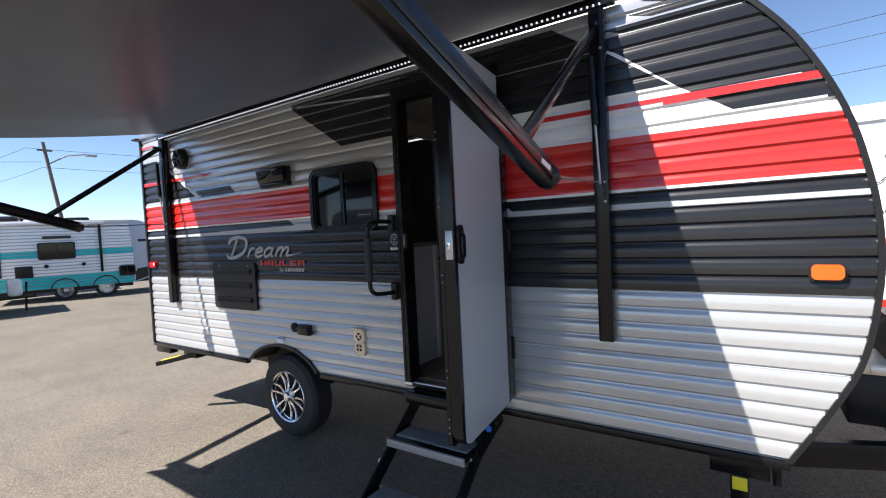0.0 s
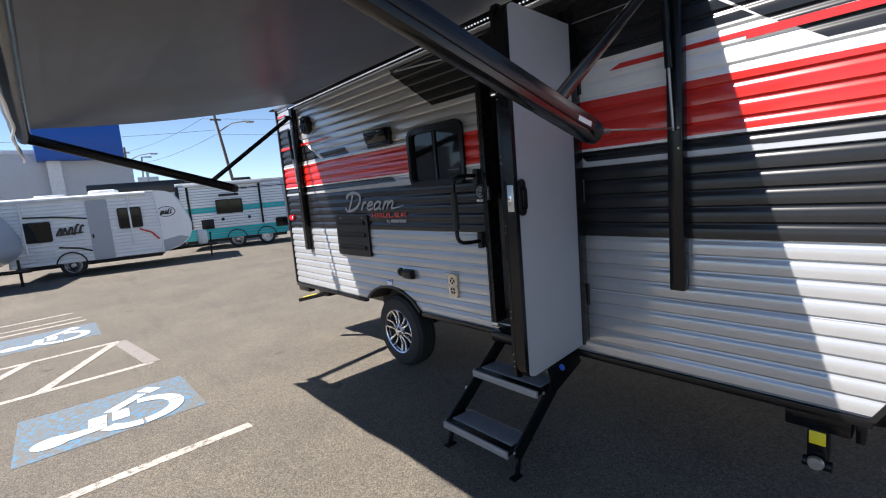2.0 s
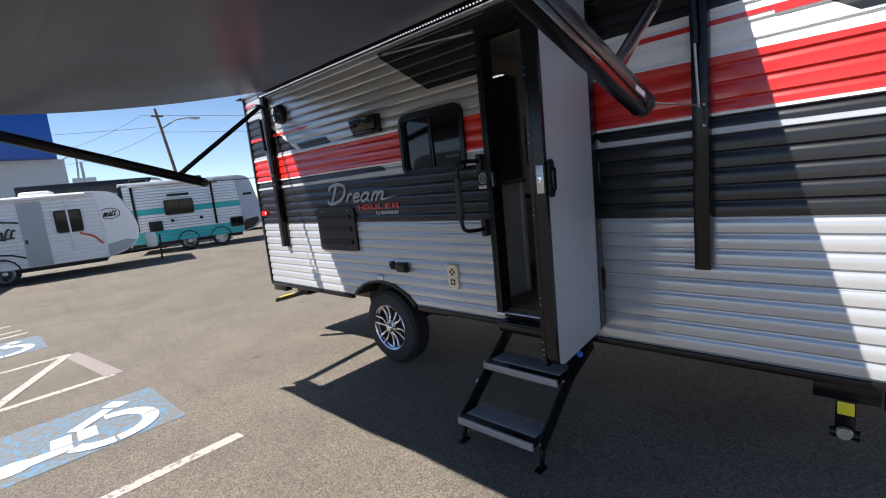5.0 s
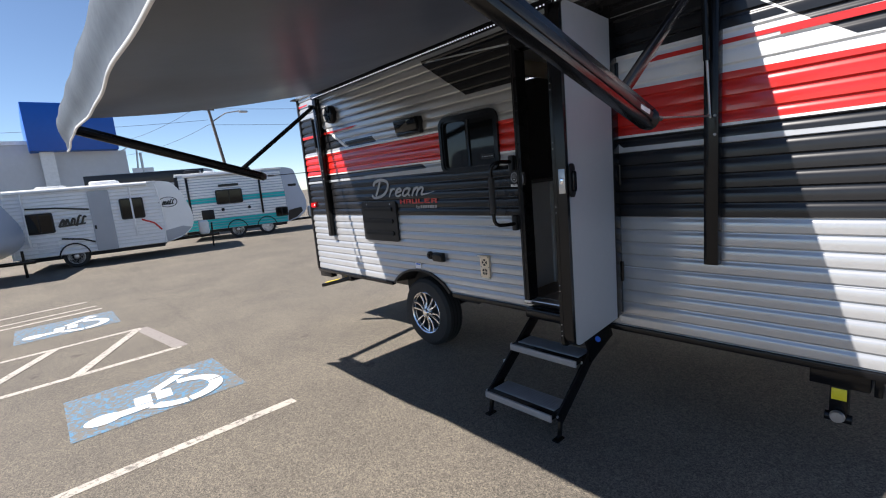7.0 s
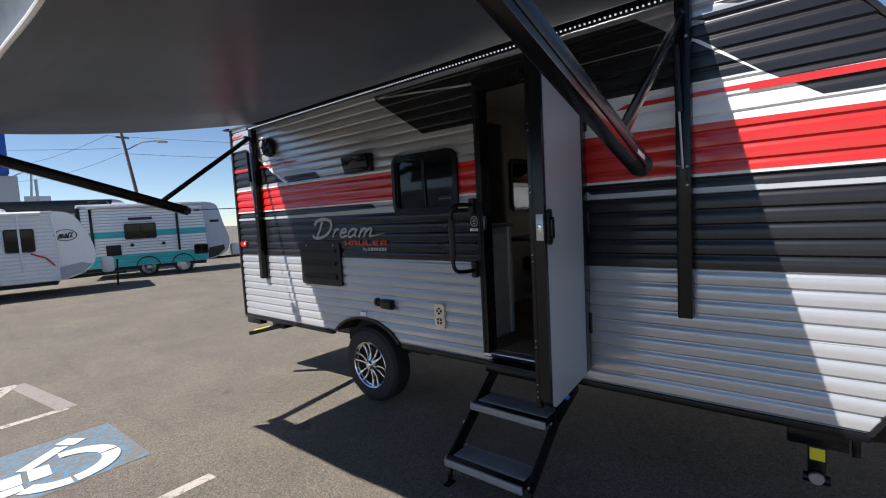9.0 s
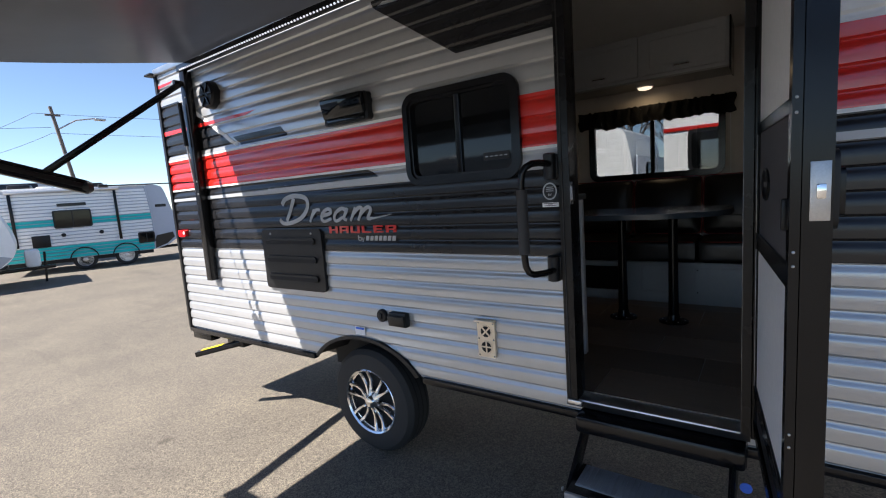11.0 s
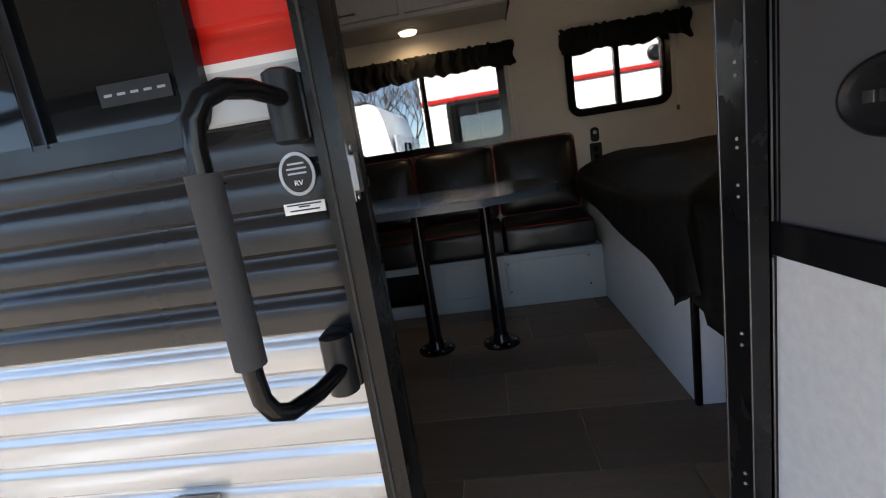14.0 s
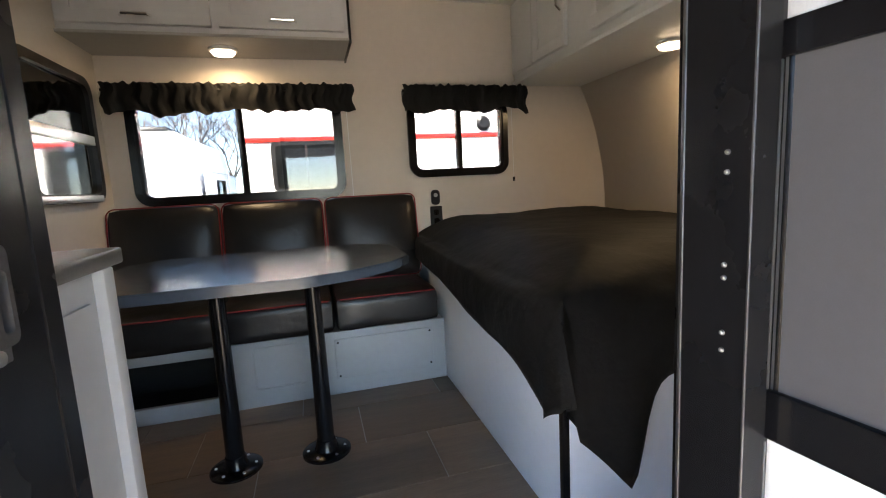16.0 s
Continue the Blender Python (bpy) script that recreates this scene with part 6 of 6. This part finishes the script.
bm = slab([(3.90, 0.425), (4.42, 0.61), (4.66, 0.83), (4.40, 0.90), (3.88, 0.80)], -0.012, 0.0)
part("nose_guard", bm, GREYLINE, sw_tr, "dark lower nose guard")
part("roof_hatch", box(0.75, 1.35, 0.3, 0.9, 2.42, 2.50, 0.03), LABELW, sw_tr)
part("hatch_cover", slab(round_rect(0.85, 0.72, 0.50, 0.32, 0.03), -0.045, 0.0), LABELW, sw_tr)
teal = far_trailer("travel_trailer", along((-20.35, 4.1), (-18.7, 8.62), GZ), 4.85, 2.72, ((0.42, 0.86, 0.0, 4.1, TEAL), (1.52, 1.74, 0.0, 4.3, TEAL), (2.2, 2.25, 0.0, 3.0, TEAL)), 0.9, "teal, silver and white travel trailer parked in the sun", windows=((1.35, 2.35, 1.42, 2.0), (3.55, 4.05, 0.68, 1.06)), wheels=(2.0, 3.15), body=CREAMBODY, shell=PALESHADE, cooler=BLACKPL)
part("rear_channel", box(-0.03, 0.10, -0.08, 0.02, 0.45, 2.62, 0.01), BLACKPL, teal)
part("nose_emblem", slab(round_rect(4.35, 1.95, 0.34, 0.10, 0.03), -0.012, 0.0), CHARCOAL, teal)
part("nose_guard", slab([(3.95, 0.425), (4.40, 0.58), (4.66, 0.80), (4.62, 0.98), (4.10, 0.90)], -0.014, 0.0), CHARCOAL, teal, "dark lower nose guard")
part("rear_cooler", box(0.25, 0.85, 0.8, 1.4, 2.72, 2.92, 0.08), BLACKPL, teal)
for x in (2.55, 1.55):
    part("hose_port", slab(round_rect(x, 1.20, 0.12, 0.12, 0.05), -0.075, 0.0), BLACKPL, teal)
part("upper_letters", box(1.5, 2.25, -0.068, -0.01, 2.12, 2.22), CHARCOAL, teal)
part("wall_channel", box(3.02, 3.10, -0.09, 0.0, 0.9, 2.6, 0.004), BLACK, teal)
part("wall_channel", box(0.35, 0.43, -0.09, 0.0, 0.9, 2.6, 0.004), BLACK, teal)
part("awning_roll", tube([(0.3, -0.10, 2.62), (3.2, -0.10, 2.62)], 0.06, 12), ALU, teal)
part("louvre_vent", box(0.75, 1.20, -0.075, -0.01, 0.86, 1.24, 0.01), BLACKPL, teal)
edge = far_trailer("travel_trailer", along((-17.6, -7.0), (-15.9, -1.25), GZ), 6.1, 2.5, ((0.5, 1.35, 3.0, 5.0, GREYLINE),), 1.3, "white and grey travel trailer nose parked at the lot's edge", wheels=(2.0, 2.9), extras=False, shell=PALESHADE)
far_trailer("fifth_wheel_trailer", along((-24.6, 1.6), (-22.9, 6.6), GZ), 5.3, 3.1, ((2.55, 3.08, 0.0, 4.6, CHARCOAL),), 0.8, "dark-roofed trailer standing behind the others", wheels=(2.2, 3.1), ribs=False, extras=False, shell=GREYLINE)

part("nose_emblem", slab([(5.55 + 0.24 * math.cos(k * math.pi / 12), 1.66 + 0.11 * math.sin(k * math.pi / 12)) for k in range(24)], -0.014, 0.0), BLUEST, edge, "dark blue oval emblem")
part("marker_lamp", slab(round_rect(5.62, 2.02, 0.12, 0.08, 0.03), -0.03, 0.0), AMBER, edge)
part("nose_guard", slab([(4.60, 0.425), (5.45, 0.56), (5.95, 0.84), (5.86, 0.92), (4.60, 0.86)], -0.014, 0.0), CHARCOAL, edge, "dark lower nose guard")
part("tongue_jack", tube([(6.25, 1.1, 0.0), (6.25, 1.1, 0.75)], 0.035), BLACK, edge)
part("drawbar", bar((4.8, 1.1, 0.42), (6.5, 1.1, 0.42), 0.12, 0.10), BLACK, edge)

# neighbours behind the trailer's back windows, their sides towards the windows
NG = 0.09
vint = far_trailer("travel_trailer", along((-2.12, 6.65), (7.0, 6.45), NG), 9.2, 2.62, ((2.00, 2.045, 0.0, 2.75, RED), (1.04, 1.205, 2.6, 8.6, RED), (0.44, 0.56, 2.4, 8.6, RED)), 0.8, "long white trailer with red stripes parked close behind", windows=((0.27, 0.92, 1.52, 2.00),), wheels=(4.2,), ribs=False)
bm = lathe([(-0.03, 0.03), (-0.035, 0.05), (-0.02, 0.075), (0.0, 0.08)], 20, (2.42, 0, 2.14))
part("round_vent", bm, BLACKPL, vint)
bm = grid_sheet(10, 6, lambda u, v: (0.70 + 0.18 * u * (0.35 + 0.65 * v), -0.045 - 0.01 * math.sin(20 * u), 1.95 - 0.38 * v), 0.002)
part("curtain", bm, CURTAIN, vint, "pale green curtain")
part("roof_rim", box(0.0, 8.4, -0.03, 0.02, 2.44, 2.53, 0.01), LABELW, vint)
bm = lathe([(-0.03, 0.03), (-0.035, 0.05), (-0.02, 0.075), (0.0, 0.08)], 20, (3.44, 0, 2.06))
part("round_vent", bm, BLACKPL, vint)
bm = bmesh.new()
ribbon([(2.75, 1.90), (3.02, 1.80), (3.18, 1.73), (3.32, 1.80), (3.48, 1.86), (4.4, 1.87)], 0.012, 0.012, -0.012, 0.003, bm)
part("pinstripe", bm, CHARCOAL, vint, "thin dark pinstripe", None)
bm = bmesh.new()
ribbon([(2.75, 1.93), (3.02, 1.83), (3.20, 1.755)], 0.014, 0.010, -0.012, 0.003, bm)
ribbon([(3.40, 1.83), (3.55, 1.835), (4.4, 1.84)], 0.02, 0.055, -0.012, 0.0034, bm)
part("swoosh", bm, RED, vint, "red swoosh", None)
bm = bmesh.new()
for k in range(8):
    x = 3.08 + 0.068 * k
    ribbon([(x, 1.52), (x + 0.012, 1.46), (x + 0.035, 1.455), (x + 0.05, 1.50 + (0.03 if k in (0, 4, 6) else 0.0)), (x + 0.062, 1.46)], 0.008, 0.007, -0.012, 0.003 + 0.0003 * k, bm)
tagged(part("script_mark", bm, CHARCOAL, vint, "thin dark script mark", None), kind="stuff")
part("marker_lamp", box(3.10, 3.20, -0.03, 0.0, 1.075, 1.145, 0.006), BLACKPL, vint)
nb = far_trailer("travel_trailer", along((-7.70, 7.35), (-2.60, 7.35), -0.06), 5.1, 2.36, ((1.5, 1.56, 0.0, 3.9, GREYLINE),), 0.28, "white travel trailer with a flat front greyed for shade, behind the windows", door=(4.0, 4.5, 0.6, 2.1), windows=((3.2, 3.7, 1.3, 1.9),), wheels=(2.0,), ribs=False, shell=CREAMBODY, cooler=BLACKPL)
# the front turned from the sun: its shade is put into a blue-grey panel
part("front_panel", box(5.095, 5.112, 0.06, 2.14, 0.75, 1.95, 0.02), PALESHADE, nb, "front panel coloured grey for its shaded side")
part("front_window", box(5.108, 5.122, 0.62, 1.10, 1.32, 1.86, 0.03), TINT, nb)
part("front_trim", box(5.108, 5.124, 1.42, 1.50, 0.75, 2.0, 0.01), GREYLINE, nb)
part("roof_vent", box(4.2, 4.7, 0.5, 1.0, 2.36, 2.48, 0.04), BLACKPL, nb)

# commercial building with a blue fascia
bld = thing("commercial_building", (-36, -4, GZ), "low pale commercial building with a tall blue fascia", "building")
part("wall", box(-44, -33.2, -26, 3.9, GZ, 5.2), CONCRETE, bld, "pale grey wall")
part("parapet", box(-44.1, -33.1, -26, 0.3, 5.2, 5.4), LABELW, bld)
part("fascia", box(-40, -32.0, 0.2, 4.1, 4.75, 7.25, 0.05), BLUEPANEL, bld, "bright blue fascia box")
part("entrance_wall", box(-40, -32.8, 1.0, 4.5, GZ, 4.75), CONCRETE, bld)
part("entrance_pier", box(-33, -32.5, 0.6, 1.2, GZ, 4.75), LABELW, bld)

# the other side of the lot, behind the walk: a ribbed trailer
far_trailer("travel_trailer", along((-6.2, -7.6), (-13.6, -7.9), -0.10), 7.4, 2.6, ((1.25, 1.45, 0.0, 6.2, GREYLINE),), 1.0, "white ribbed travel trailer parked across the lot", windows=((1.0, 1.9, 1.35, 1.95), (4.2, 5.0, 1.35, 1.95)), door=(2.6, 3.25, 0.45, 2.3), wheels=(3.4, 4.3))
# utility poles and wires
def pole(x, y, h, lean=0.0):
    th = thing("utility_pole", (x, y, GZ), "weathered wooden utility pole with crossarm and street lamp arm", "utility pole", "utility poles")
    part("shaft", tube([(x, y, GZ), (x, y + lean, GZ + h)], 0.16, 12, r_end=0.11), WOODPOLE, th)
    part("crossarm", bar((x, y - 0.45 + lean * 0.94, GZ + h - 0.6), (x, y + 0.45 + lean * 0.94, GZ + h - 0.6), 0.1, 0.12), WOODPOLE, th)
    part("lamp_arm", tube([(x, y + lean * 0.83, GZ + h - 1.6), (x + 0.6, y + lean + 1.2, GZ + h - 0.95), (x + 0.8, y + lean + 2.4, GZ + h - 0.75)], 0.05, 8), STEEL, th)
    part("lamp_head", box(x + 0.6, x + 1.0, y + lean + 2.3, y + lean + 3.0, GZ + h - 0.9, GZ + h - 0.75, 0.05), STEEL, th)
    return th


pole(-42.6, 13.6, 9.6, -1.3)
pole(-62, 8.0, 9.0)


def wire(p, q, sag):
    pts = [Vector(p).lerp(Vector(q), k / 16) - Vector((0, 0, sag * 4 * (k / 16) * (1 - k / 16))) for k in range(17)]
    solo("overhead_wire", tube(pts, 0.014, 6), CABLE, p, "black overhead wire between poles", "wire", "overhead wires")


for dz, dy in ((0.0, -0.9), (-1.3, 0.0)):
    wire((-42.6, 12.2 + dy, 8.9 + dz), (-62, 8.0 + dy, 8.2 + dz), 0.5)
    wire((-42.6, 12.2 + dy, 8.9 + dz), (-20, 60 + dy, 9.5 + dz), 0.9)
wire((-42.6, 12.2, 8.0), (-52, -24, 8.5), 0.8)
for z0, z1 in ((10.2, 9.3), (8.6, 7.9), (11.0, 10.3)):
    wire((-30, 34, z0), (60, 24, z1 + 1.5), 0.6)
pole(-30, 34, 11.4)
pole(60, 24, 12.2)
pole(-20, 60, 10.4)
pole(-52, -24, 9.4)


def bare_tree(x, y, h, seed):
    """A leafless tree: a tapered trunk and a crown of forking twigs."""
    rnd = random.Random(seed)
    th = thing("bare_tree", (x, y, 0.0), "leafless grey-brown tree behind the parked trailers", "tree", "bare trees")
    base = Vector((x, y, 0.0))
    fork = base + Vector((rnd.uniform(-0.2, 0.2), 0, h * 0.35))
    part("trunk", tube([base, base.lerp(fork, 0.5) + Vector((0.05, 0, 0)), fork], 0.16, 10, r_end=0.11), BARK, th)
    b = bmesh.new()

    def grow(p, way, length, r, depth):
        q = p + way * length + Vector((rnd.uniform(-0.1, 0.1), rnd.uniform(-0.1, 0.1), 0.0)) * length
        tube([p, p.lerp(q, 0.5) + Vector((rnd.uniform(-0.05, 0.05), 0, 0)) * length, q], r, 5, b, r_end=r * 0.6)
        if depth:
            for _ in range(4 if depth > 1 else 5):
                w = (way + Vector((rnd.uniform(-0.8, 0.8), rnd.uniform(-0.8, 0.8), rnd.uniform(-0.1, 0.5)))).normalized()
                grow(p.lerp(q, rnd.uniform(0.55, 1.0)), w, length * rnd.uniform(0.55, 0.75), r * 0.55, depth - 1)
    for k in range(4):
        a = k * 1.57 + rnd.uniform(-0.4, 0.4)
        grow(fork, Vector((math.cos(a) * 0.5, math.sin(a) * 0.5, 1.0)).normalized(), h * 0.28, 0.075, 3)
    part("crown", b, BARK, th, "crown of bare twigs", None)


for k, x in enumerate((-14.5, -12.0, -9.6, -7.3, -4.9)):
    bare_tree(x, 39.0 + 2.2 * (k % 2), 8.2 + 0.7 * (k % 3), 20 + k)

sg = thing("roadside_sign", (-33, 5.2, GZ), "small pale roadside sign on a post", "sign")
part("post", tube([(-33, 5.25, GZ), (-33, 5.25, 4.6)], 0.07, 8), STEEL, sg)
part("panel", box(-33.1, -32.95, 4.7, 5.8, 2.9, 3.7, 0.02), LABELW, sg)
part("top_frame", tube([(-33, 5.0, 3.7), (-33, 5.1, 4.9), (-33, 5.6, 4.9)], 0.05, 6), STEEL, sg)

# ---- floor tiles of the interior ----
tile_sets = {}
row, y = 0, INY + 0.014
while y < BACK - 0.02:
    y1 = min(y + 0.30, BACK - 0.002)
    x = PX - 0.45 + (row * 0.37) % 0.60
    while x < -0.02:
        xa, xb = max(x, PX + 0.002), min(x + 0.60, -0.02)
        if xb - xa > 0.05:
            key = (round(xb - xa, 3), round(y1 - y, 3))
            if key not in tile_sets:
                bm = box(0, xb - xa - 0.003, 0, y1 - y - 0.003, -0.006, 0.0, 0.0012)
                me = bpy.data.meshes.new("floor_tile")
                bm.to_mesh(me)
                bm.free()
                me.materials.append(TILE)
                tile_sets[key] = me
            ob = new("floor_tile", tile_sets[key])
            ob.parent = floor
            ob.location = Vector((xa, y, FZ)) - Vector((-1.0, 3.3, FZ))
        x += 0.60
    y += 0.30
    row += 1
